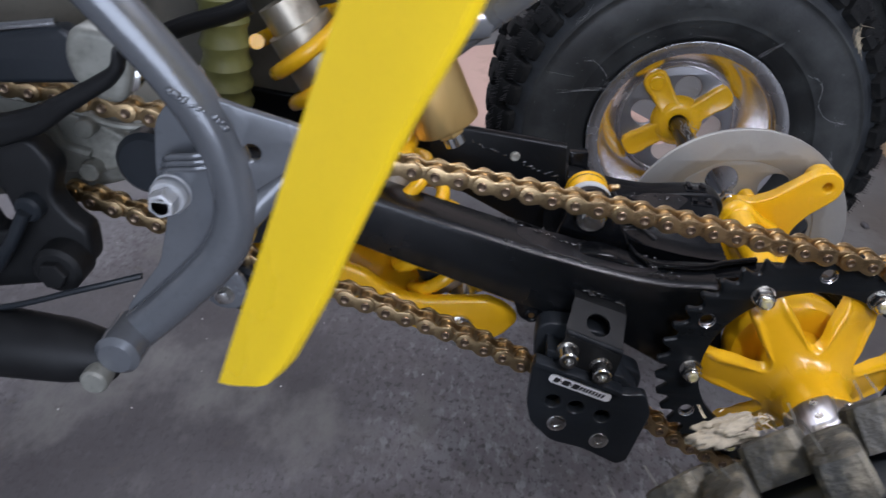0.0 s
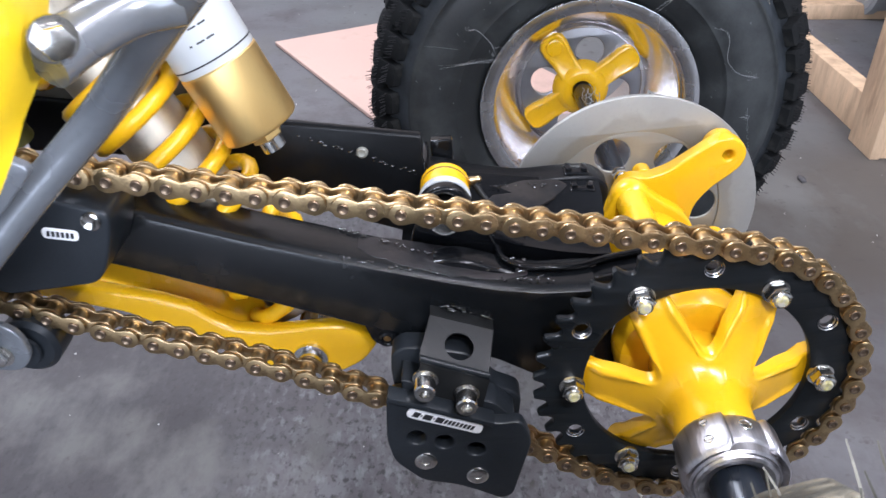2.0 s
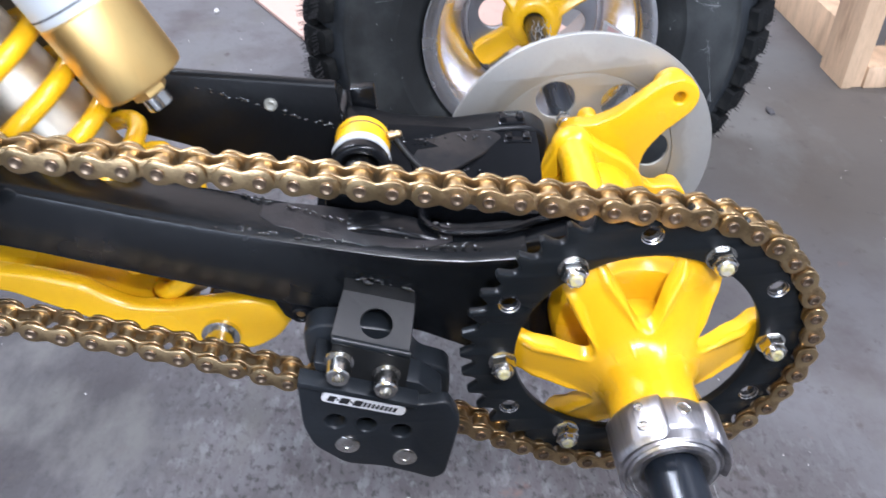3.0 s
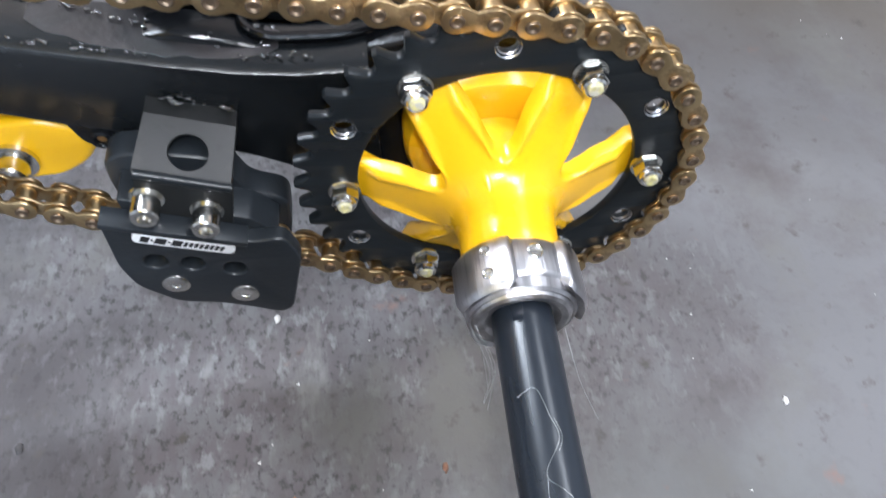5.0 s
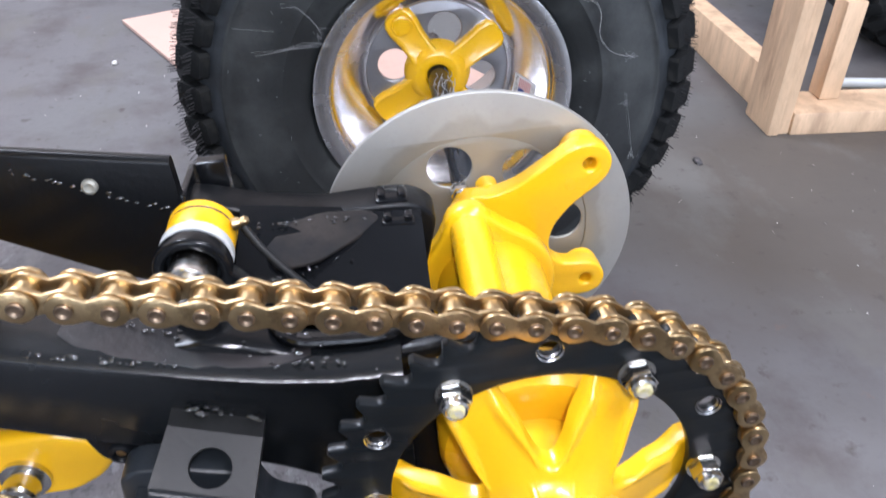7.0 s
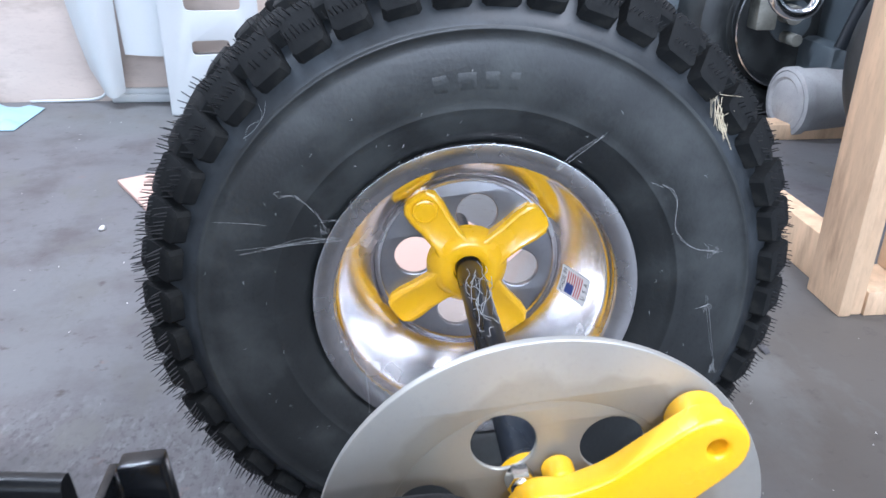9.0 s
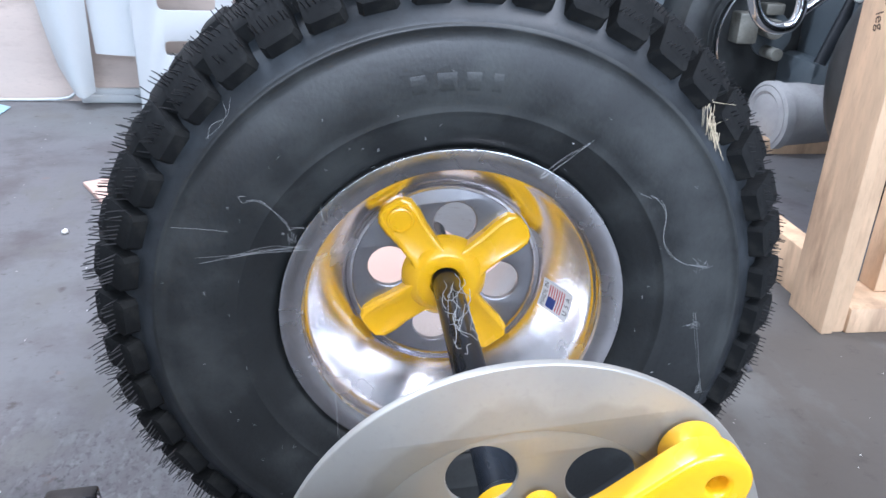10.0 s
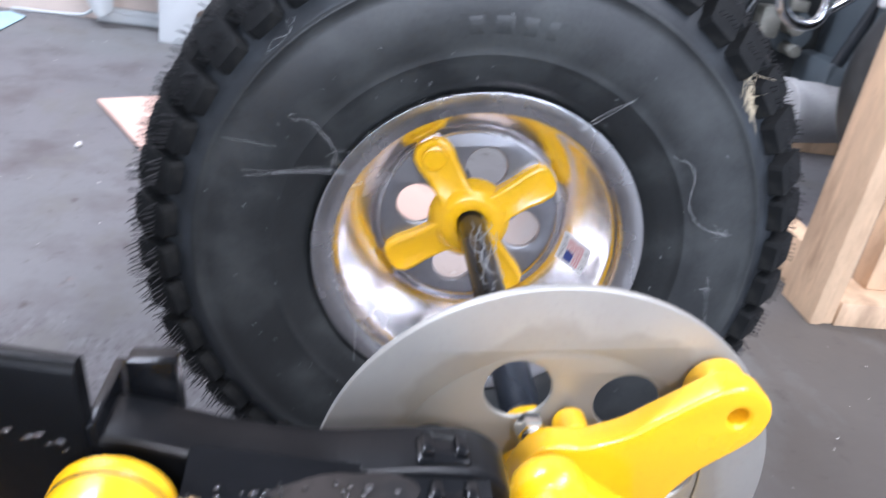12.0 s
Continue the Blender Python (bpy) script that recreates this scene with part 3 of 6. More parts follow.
        if k == 1:
            arms.append(lathe([(0.5005, 0.0105), (0.4985, 0.0100), (0.4980, 0.0085), (0.4990, 0.0080), (0.4990, 0.0)], 24, x=c[0], z=c[1]))
    arms.append(lathe([(0.5092, 0.034), (0.5010, 0.0320), (0.4965, 0.0280), (0.4935, 0.0245), (0.4925, 0.0220), (0.4925, 0.0155), (0.4935, 0.0130), (0.5000, 0.0125)], 40))
    part("wheel_hub", put(moved(join(*arms), Matrix.Translation((0, 0.008, 0)))), YELLOW, rim, "yellow four-armed wheel hub", 30)
    return rim


far_rim = wheel(False, 4)
wheel(True, 9)


# sticker on the far rim: a small striped flag with words
def on_cone(u, v, lift=0.0006):
    """u along the turn, v outward, in metres from the sticker's middle, on the dish of the rim."""
    r = 0.0880 + v * 0.62
    y = 0.4765 + (0.1008 - r) * (0.0355 / 0.02124) - lift
    a = radians(-14.5) + u / r
    return Vector((r * math.cos(a), y, r * math.sin(a)))


def cone_patch(u0, v0, u1, v1, lift):
    bm = bmesh.new()
    grid = [[bm.verts.new(on_cone(u0 + (u1 - u0) * i / 6, v0 + (v1 - v0) * j / 3, lift)) for j in range(4)] for i in range(7)]
    for i in range(6):
        for j in range(3):
            bm.faces.new((grid[i][j], grid[i + 1][j], grid[i + 1][j + 1], grid[i][j + 1]))
    return bm


part("sticker", cone_patch(-0.0115, -0.0130, 0.0125, 0.0130, 0.0012), WHITE, far_rim, "small white sticker with a striped flag")
part("flag_stripe", join(*[cone_patch(-0.0090, -0.0066 + 0.0021 * k, 0.0100, -0.0057 + 0.0021 * k, 0.0016) for k in range(7)]), RED, far_rim)
part("flag_corner", cone_patch(-0.0090, -0.0068, 0.0000, 0.0005, 0.0019), BLUE, far_rim)


def words(text, size, mat, name, depth=0.0001):
    cu = bpy.data.curves.new("tmp", "FONT")
    cu.body, cu.size, cu.extrude, cu.align_x, cu.align_y = text, size, depth, "CENTER", "CENTER"
    ob = bpy.data.objects.new("tmp", cu)
    scene.collection.objects.link(ob)
    me = bpy.data.meshes.new_from_object(ob)
    bpy.data.objects.remove(ob)
    bpy.data.curves.remove(cu)
    bm = bmesh.new()
    bm.from_mesh(me)
    bpy.data.meshes.remove(me)
    return bm


for text, v in (("MADE IN", -0.0098), ("U  S  A", 0.0102)):
    bm = words(text, 0.0052, INK, "printed_words")
    for w in bm.verts:
        w.co = on_cone(w.co.x + 0.0004, v - w.co.y, 0.0016 + w.co.z)
    part("printed_words", bm, INK, far_rim)

# rear sprocket
N_TEETH, PITCH = 40, 0.01605
R_PITCH = PITCH / (2 * math.sin(math.pi / N_TEETH))
teeth = []
for k in range(N_TEETH):
    for f, r in ((-0.50, 0.0970), (-0.38, 0.0975), (-0.27, 0.0993), (-0.16, 0.1030), (-0.08, 0.1054), (0.08, 0.1054), (0.16, 0.1030), (0.27, 0.0993), (0.38, 0.0975)):
        a = 2 * math.pi * (k + 0.5 + f) / N_TEETH
        teeth.append((r * math.cos(a), r * math.sin(a)))
NUTS = [radians(-1 + 60 * k) for k in range(6)]
holes = [circle(0, 0, 0.0725, 72)] + [circle(0.0875 * math.cos(a + radians(29)), 0.0875 * math.sin(a + radians(29)), 0.0048, 16) for a in NUTS]
sprocket = part("rear_sprocket", plate(teeth, 0.0040, 0.0100, holes, 0.0012, 1), SPROCKET, bike, "black toothed rear sprocket ring")
for a in NUTS:
    part("hole_rim", lathe([(0.0039, 0.0062), (0.0036, 0.0062), (0.0050, 0.0047), (0.0058, 0.0046)], 20, x=0.0875 * math.cos(a + radians(29)), z=0.0875 * math.sin(a + radians(29)), caps=False), SATIN, sprocket, "bright chamfered hole edge")
for a in NUTS:
    x, z = 0.080 * math.cos(a), 0.080 * math.sin(a)
    part("lock_nut", join(lathe([(0.0042, 0.0085), (0.0026, 0.0085), (0.0026, 0.004)], 24, x=x, z=z), hexagon(-0.0045, 0.0028, 0.0076, x, z, turn=a * 3.1),
                                lathe([(-0.0040, 0.0062), (-0.0068, 0.0058), (-0.0078, 0.0048), (-0.0074, 0.0036)], 20, x=x, z=z)), ZINC, sprocket, "zinc lock nut", 25)
    part("bolt_end", lathe([(-0.0040, 0.0037), (-0.0082, 0.0037), (-0.0088, 0.0030), (-0.0088, 0.0)], 14, x=x, z=z), PAINTDOT, sprocket, "bolt end with yellow paint mark")

# six-armed sprocket hub: one casting, with webs rounded between the arms and raised rims along the edges
def hub_casting():
    profile = [(0.0205, -0.0320), (0.0255, -0.0262), (0.0275, -0.0212), (0.0300, -0.0178), (0.0350, -0.0138), (0.0420, -0.0092), (0.0540, -0.0020), (0.0640, 0.0030), (0.0705, 0.0086), (0.0740, 0.0104), (0.0950, 0.0104)]

    def front(r):
        for (a, p), (b, q) in zip(profile, profile[1:]):
            if r <= b:
                return p + (q - p) * max(0.0, (r - a) / (b - a))
        return profile[-1][1]

    bm = bmesh.new()
    n, half, web, tip = 360, 0.0130, 0.0280, 0.0885
    steps = [0, 0.10, 0.18, 0.25, 0.32, 0.40, 0.48, 0.56, 0.63, 0.70, 0.76, 0.82, 0.87, 0.91, 0.95, 0.98, 1.0]
    cols = []
    for k in range(n):
        a = 2 * math.pi * k / n
        f = (a - NUTS[0] + math.pi / 6) % (math.pi / 3) - math.pi / 6
        gap = math.pi / 6 - abs(f)
        bend = radians(13)
        s = max(1e-4, math.sin(math.pi / 6 - (gap if gap > bend else gap * gap / bend)))  # rounds the valley between two arms
        side = 0.0176 / (s + 0.06)  # each arm widens towards the barrel
        out = (min(side, 0.5) ** 5 + web ** 5) ** (1 / 5)
        out = min(out, tip / math.cos(f))
        col = []
        for u in steps:
            r = 0.0205 + (out - 0.0205) * u
            away = (out - r) * (s + (1 - s) * min(1.0, (abs(f) / 0.52) ** 3)) if out < tip * 0.99 else max(0.0, half - r * s)
            y = front(r)
            if r > 0.034:
                y -= 0.0022 * math.exp(-((away - 0.0026) / 0.0019) ** 2) * min(1, (r - 0.034) / 0.01) * min(1, max(0, (0.069 - r) / 0.005))
            if away < 0.0014 and r > 0.03:
                y += 0.0020 * (1 - away / 0.0014) ** 2
            col.append(bm.verts.new((r * math.cos(a), y, r * math.sin(a))))
        y = col[-1].co.y
        col.append(bm.verts.new((out * math.cos(a), max(0.0125, y + 0.009) if out > 0.068 else y + 0.008, out * math.sin(a))))
        col.append(bm.verts.new((0.020 * math.cos(a), -0.0120, 0.020 * math.sin(a))))
        cols.append(col)
    for a, b in zip(cols, cols[1:] + cols[:1]):
        for i in range(len(a) - 1):
            bm.faces.new((a[i], b[i], b[i + 1], a[i + 1]))
    bmesh.ops.recalc_face_normals(bm, faces=bm.faces)
    return bm


hub = part("sprocket_hub", hub_casting(), YELLOW, bike, "glossy yellow six-armed sprocket hub", 45)
part("hub_sleeve", lathe([(-0.0560, 0.0150), (-0.0572, 0.0226), (-0.0560, 0.0238), (-0.0470, 0.0241), (-0.0360, 0.0245), (-0.0300, 0.0250), (-0.0255, 0.0259), (-0.0225, 0.0270), (-0.0195, 0.0281), (-0.0170, 0.0284), (-0.0140, 0.0272), (0.0, 0.0262), (0.0215, 0.0265)], 72), YELLOW, hub, "", 45)

# axle clamp nut with flutes
def lobed_clamp():
    """Three wide lobes with shallower flats between them; the lobes reach further along the axle and end in rounded corners."""
    bm = bmesh.new()
    n, rings = 240, []
    for u in (0.0, 0.03, 0.10, 0.5, 0.84, 0.92, 0.97, 1.0):
        ring = []
        for k in range(n):
            a = 2 * math.pi * k / n
            f = abs((math.degrees(a) - 132 + 60) % 120 - 60)
            lobe = min(1.0, max(0.0, (38.0 - f) / 4.5))
            lobe = lobe * lobe * (3 - 2 * lobe)
            corner = min(1.0, max(0.0, (36.5 - f) / 9.0)) ** 0.5
            reach = -0.0752 - 0.0062 * lobe * corner
            y = -0.0545 + (reach + 0.0545) * u
            r = 0.0278 + 0.0034 * lobe
            r -= 0.0018 * max(0.0, (u - 0.84) / 0.16) ** 2 + 0.0012 * max(0.0, 1 - u / 0.06)
            ring.append(bm.verts.new((r * math.cos(a), y, r * math.sin(a))))
        rings.append(ring)
    rings.append([bm.verts.new((0.0235 * math.cos(2 * math.pi * k / n), -0.0752, 0.0235 * math.sin(2 * math.pi * k / n))) for k in range(n)])
    for p, q in zip(rings, rings[1:]):
        for k in range(n):
            bm.faces.new((p[k], p[(k + 1) % n], q[(k + 1) % n], q[k]))
    bm.faces.new(rings[0])
    bmesh.ops.recalc_face_normals(bm, faces=bm.faces)
    return bm


clamp = part("axle_clamp", lobed_clamp(), ALU, bike, "bright machined aluminium axle clamp", 40)
part("clamp_ring", lathe([(-0.0740, 0.0264), (-0.0800, 0.0262), (-0.0815, 0.0250), (-0.0810, 0.0238), (-0.0825, 0.0230), (-0.0835, 0.0214), (-0.0830, 0.0182), (-0.0800, 0.0150)], 72), ALU, clamp, "", 24)
for ang, y, r, out in ((119, -0.0600, 0.0026, 0.0311), (119, -0.0722, 0.0029, 0.0311), (74, -0.0625, 0.0040, 0.0277)):
    a = radians(ang)
    m = Matrix.Rotation(-a, 4, "Y") @ Matrix.Translation((out, y, 0)) @ Matrix.Rotation(radians(-90), 4, "Z")
    part("clamp_screw", moved(join(lathe([(-0.001, r), (0.0004, r), (0.0007, r * 0.85), (0.0002, r * 0.70), (0.0001, 0.0)], 20), box(-r * 0.14, 0.0000, -r * 0.68, r * 0.14, 0.0006, r * 0.68)), m), ZINC, clamp)

# axle carrier, caliper bracket, brake disc
carrier = part("axle_carrier", join(lathe([(0.0215, 0.0146), (0.0220, 0.0330), (0.0232, 0.0400), (0.0265, 0.0445), (0.0320, 0.0468), (0.046, 0.0470), (0.050, 0.0350), (0.172, 0.0350),
                                           (0.176, 0.0345), (0.196, 0.0330), (0.200, 0.0280), (0.200, 0.0150)], 72)), YELLOW, bike, "yellow axle bearing carrier", 30)
ear = bz([(x + (0.0025 if x < 0.03 else 0.0005), z - 0.005) for x, z in [(-0.036, 0.226), (-0.028, 0.262), (-0.022, 0.282), (-0.012, 0.292), (0.004, 0.290), (0.022, 0.296), (0.054, 0.3165), (0.062, 0.3205), (0.072, 0.3205), (0.081, 0.3150), (0.0845, 0.306), (0.082, 0.296),
          (0.075, 0.289), (0.058, 0.276), (0.047, 0.262), (0.043, 0.248), (0.046, 0.235), (0.054, 0.229), (0.068, 0.2285), (0.079, 0.225), (0.0845, 0.215), (0.081, 0.204), (0.070, 0.1995), (0.054, 0.200), (0.036, 0.196), (0.015, 0.186),
          (-0.015, 0.186), (-0.032, 0.200)]])
bracket = part("caliper_bracket", plate(rounded(ear, 0.006), 0.189, 0.203, [circle(0.0698, 0.3005 - A, 0.0044, 20), circle(0.0705, 0.209 - A, 0.0042, 20)], 0.0022, 3), YELLOW, bike, "yellow brake caliper bracket with two eared arms", 30)
part("bracket_boss", plate(circle(0.0680, 0.3005 - A, 0.0135, 32), 0.201, 0.214, [circle(0.0698, 0.3005 - A, 0.0044, 16)], 0.0015, 2), YELLOW, bracket)
part("bracket_boss", plate(circle(0.0705, 0.209 - A, 0.0125, 28), 0.201, 0.210, [], 0.0015), YELLOW, bracket)
part("carrier_tube", lathe([(0.1790, 0.004), (0.1785, 0.0120), (0.1765, 0.0145), (0.1720, 0.0158), (0.1660, 0.0160), (0.1630, 0.0150), (0.1600, 0.0124), (0.052, 0.0120), (0.050, 0.010)], 32, x=-0.0120, z=0.2795 - A), YELLOW, carrier)
flange = []
for k in range(72):
    a = 2 * math.pi * k / 72
    lobe = math.exp(-((math.degrees(a) - 105) / 21) ** 2)
    cheeked = math.exp(-((math.degrees(a) - 165) / 38) ** 2)
    flange.append((0.0420 + 0.0175 * lobe + 0.0060 * cheeked, a))
part("carrier_flange", plate([(r * math.cos(a), r * math.sin(a)) for r, a in flange], 0.1600, 0.1760, [], 0.0035, 3), YELLOW, carrier, "", 30)
part("bracket_bolt", join(rod(0.201, 0.210, 0.0052, -0.012, 0.2795 - A), hexagon(0.203, 0.212, 0.0070, -0.012, 0.2795 - A)), ZINC, bracket)
part("bracket_spacer", rod(0.201, 0.214, 0.0075, 0.006, 0.2795 - A), YELLOW, bracket)
DISC_HOLES = [circle(0.0590 * math.cos(a), 0.0590 * math.sin(a), 0.0152, 32) for a in (radians(107 - 360 / 7 * k) for k in range(7))]
disc = part("brake_disc", plate(circle(0, 0, 0.1090, 120), 0.2180, 0.2225, [circle(0, 0, 0.0770, 96)], 0.0007), DISC, bike, "dull grey steel brake disc with stains")
part("disc_centre", plate(circle(0, 0, 0.0771, 96), 0.2190, 0.2215, DISC_HOLES + [circle(0, 0, 0.015, 24)], 0.0008), DISC, disc, "disc centre with seven round holes")
part("disc_hub", join(lathe([(0.214, 0.016), (0.213, 0.026), (0.2185, 0.028)], 40), lathe([(0.222, 0.026), (0.230, 0.024), (0.240, 0.0185), (0.256, 0.0175), (0.258, 0.0148)], 48)), YELLOW, disc, "yellow disc hub")

# ---- swingarm ----
def beam(stations, y0, y1, r=0.006):
    """A box beam from (x, z_top, z_bottom) stations, with rounded long edges."""
    loops = []
    for x, zt, zb in stations:
        zt, zb = zt - A, zb - A
        loop = []
        for cy, cz, a0 in ((y1 - r, zt - r, 0), (y0 + r, zt - r, 90), (y0 + r, zb + r, 180), (y1 - r, zb + r, 270)):
            for i in range(4):
                a = radians(a0 + 30 * i)
                loop.append(Vector((x, cy + r * math.cos(a), cz + r * math.sin(a))))
        loops.append(loop)
    return loft(loops)


arm = part("swingarm", beam([(-0.46, 0.414, 0.366), (-0.40, 0.391, 0.345), (-0.34, 0.370, 0.322), (-0.28, 0.3475, 0.297), (-0.213, 0.324, 0.269), (-0.157, 0.3065, 0.2480), (-0.125, 0.298, 0.232), (-0.095, 0.293, 0.213), (-0.060, 0.292, 0.200)], 0.0345, 0.074), ARMBLACK, bike, "glossy black welded swingarm", 30)
far_stations = [(-0.46, 0.412, 0.368), (-0.40, 0.401, 0.360), (-0.34, 0.3895, 0.348), (-0.28, 0.3782, 0.3225), (-0.22, 0.3668, 0.287), (-0.172, 0.3578, 0.268)]
part("far_arm", beam(far_stations, 0.146, 0.1545, 0.003), SATINBLACK, arm)
part("far_arm_end", join(box(-0.1730, 0.147, 0.270 - A, -0.1690, 0.184, 0.3350 - A, 0.001), box(-0.1670, 0.174, 0.300 - A, -0.150, 0.184, 0.3395 - A, 0.0015)), BLACK, arm)
rnd = random.Random(31)
far_weld = []
for k in range(30):
    u = rnd.random()
    drop = bmesh.new()
    bmesh.ops.create_icosphere(drop, subdivisions=2, radius=rnd.uniform(0.0005, 0.0012), matrix=Matrix.Translation((-0.262 + 0.084 * u, 0.1455, 0.3655 - 0.0375 * u - A + rnd.uniform(-0.0016, 0.0016))) @ Matrix.Diagonal((1.8, 0.7, 0.8, 1)))
    far_weld.append(drop)
tagged(part("far_weld", join(*far_weld), WELD, arm, "glossy black weld seam"), kind="stuff")
part("cable_clip", lathe([(0.1462, 0.0045), (0.1440, 0.0042), (0.1432, 0.003), (0.1445, 0.0)], 16, x=-0.216, z=0.348 - A), CASE, arm)
# axle housing: two clamp cheeks and a web that hold the carrier
cheek = bz([(-0.186, 0.300), (-0.172, 0.309), (-0.150, 0.311), (-0.130, 0.304), (-0.114, 0.297), (-0.096, 0.291), (-0.074, 0.2885), (-0.040, 0.2925), (-0.010, 0.2950), (0.012, 0.2930), (0.040, 0.280), (0.056, 0.256), (0.056, 0.222), (0.040, 0.196), (0.010, 0.182), (-0.03, 0.184), (-0.075, 0.196), (-0.120, 0.222), (-0.17, 0.255)])
part("housing_cheek", plate(rounded(cheek, 0.008), 0.050, 0.070, [circle(0, 0, 0.0452, 48)], 0.003, 2), BLACK, arm, "", 30)
cheek2 = bz([(-0.178, 0.330), (-0.160, 0.328), (-0.133, 0.3185), (-0.0975, 0.3125), (-0.065, 0.3140), (-0.044, 0.3130), (-0.031, 0.302), (-0.042, 0.26), (-0.043, 0.225), (-0.038, 0.190), (-0.075, 0.196), (-0.120, 0.222), (-0.178, 0.285)])
part("housing_cheek", plate(rounded(cheek2, 0.008), 0.148, 0.172, [], 0.003, 2), SATINBLACK, arm, "", 30)
part("housing_web", join(beam([(-0.19, 0.298, 0.262), (-0.155, 0.298, 0.250), (-0.11, 0.280, 0.225), (-0.075, 0.266, 0.205), (-0.047, 0.262, 0.200)], 0.060, 0.160, 0.010)), BLACK, arm, "", 30)
part("upper_gusset", loft([[Vector((x, y, z - A)) for y, z in ((0.085, zn), (0.110, zn + 0.001), (0.132, zf - 0.004), (0.152, zf), (0.152, zf - 0.012), (0.085, zn - 0.012))] for x, zn, zf in
                           ((-0.142, 0.312, 0.322), (-0.122, 0.303, 0.319), (-0.108, 0.297, 0.3165), (-0.078, 0.289, 0.312), (-0.055, 0.285, 0.311), (-0.041, 0.284, 0.309))]), BLACK, arm, "", 60)
film = rounded([(-0.130, 0.124), (-0.118, 0.137), (-0.098, 0.146), (-0.072, 0.148), (-0.064, 0.143), (-0.078, 0.128), (-0.100, 0.112), (-0.122, 0.106)], 0.006)
dusty = plate(film, -0.0010, 0.0010, [], 0.0004, 1)
moved(dusty, Matrix(((1, 0, 0, 0), (0, 0, 1, 0), (0, 1, 0, 0), (0, 0, 0, 1))))
for v in dusty.verts:
    v.co.z += 0.3085 - A - 0.13 * (v.co.x + 0.10) + 0.28 * (v.co.y - 0.125)
bmesh.ops.recalc_face_normals(dusty, faces=dusty.faces)
part("gusset_plate", dusty, DUSTY, arm, "dull dusty gusset plate", 60)
part("arm_rib", sweep(spline([(-0.137, 0.118, 0.333 - A), (-0.126, 0.108, 0.320 - A), (-0.112, 0.098, 0.308 - A), (-0.100, 0.090, 0.300 - A)]), 0.0022, 10), DARKSTEEL, arm)
top_film = []
for k in range(25):
    x = -0.214 + 0.0046 * k
    zt = 0.3240 - (0.3125 if x < -0.157 else 0.266) * (x + 0.213) if x < -0.157 else 0.3065 - 0.266 * (x + 0.157) if x < -0.125 else 0.2980 - 0.167 * (x + 0.125)
    swell = math.sin(math.pi * (k + 0.4) / 25) ** 0.4
    y0 = 0.0560 - 0.0165 * swell + 0.0020 * noise.noise((x * 120, 0, 3))
    y1 = 0.0600 + 0.0130 * swell + 0.0020 * noise.noise((x * 110, 5, 3))
    top_film.append([Vector((x, y, z - A)) for y, z in ((y0, zt - 0.0010), (y0 + 0.0006, zt + 0.0003), ((y0 + y1) / 2, zt + 0.0005), (y1, zt + 0.0003), (y1, zt - 0.0010))])
part("dust_film", loft(top_film), DUSTFILM, arm, "dull brown-grey dust lying on the arm", 60)
# curved welded lip along the top of the near arm
on_bike = bike.matrix_world.inverted()
part("arm_lip", moved(sweep(spline([(-0.126, 0.080, 0.2890), (-0.124, 0.064, 0.2915), (-0.115, 0.0565, 0.2905), (-0.103, 0.0570, 0.2885), (-0.075, 0.0575, 0.2890), (-0.055, 0.0640, 0.2905), (-0.030, 0.0670, 0.2945)]), 0.0026, 10, squash=1.3), on_bike), BLACK, arm)
rnd = random.Random(3)
beads = []
for centre, along, wide, count in (((-0.118, 0.052, 0.3040), (0.030, 0.0, -0.006), 0.010, 10), ((-0.098, 0.140, 0.3150), (0.034, 0.006, -0.005), 0.004, 26), ((-0.100, 0.110, 0.3035), (0.030, 0.02, -0.006), 0.004, 22), ((-0.128, 0.098, 0.306), (0.008, 0.006, -0.004), 0.006, 9),
                                   ((-0.078, 0.042, 0.2915), (0.018, 0.004, 0.001), 0.006, 12)):
    for k in range(count):
        u, v = rnd.uniform(-1, 1), rnd.uniform(-1, 1)
        p = Vector(centre) + Vector(along) * u + Vector((0, wide * v, -A + rnd.uniform(-0.0016, 0.0)))
        s = bmesh.new()
        bmesh.ops.create_icosphere(s, subdivisions=2, radius=rnd.uniform(0.0005, 0.0012), matrix=Matrix.Translation(p) @ Matrix.Diagonal((rnd.uniform(0.8, 2.0), rnd.uniform(0.7, 1.3), 0.55, 1)))
        beads.append(s)
tagged(part("weld_bead", join(*beads), WELD, arm), kind="stuff")
for y0, y1, top, x in ((0.1500, 0.1650, 0.3105, -0.0725), (0.1350, 0.1480, 0.3045, -0.0695)):
    part("pinch_lug", moved(join(box(x, y0, top - 0.012, x + 0.0195, y1, top, 0.002), *[box(x + d, y0 + 0.002, top - 0.0004, x + d + 0.0045, y1 - 0.002, top + 0.0028, 0.0011) for d in (0.0015, 0.0135)]), on_bike), BLACK, arm)
# ragged weld seams that run along both top edges of the near arm
seam = []
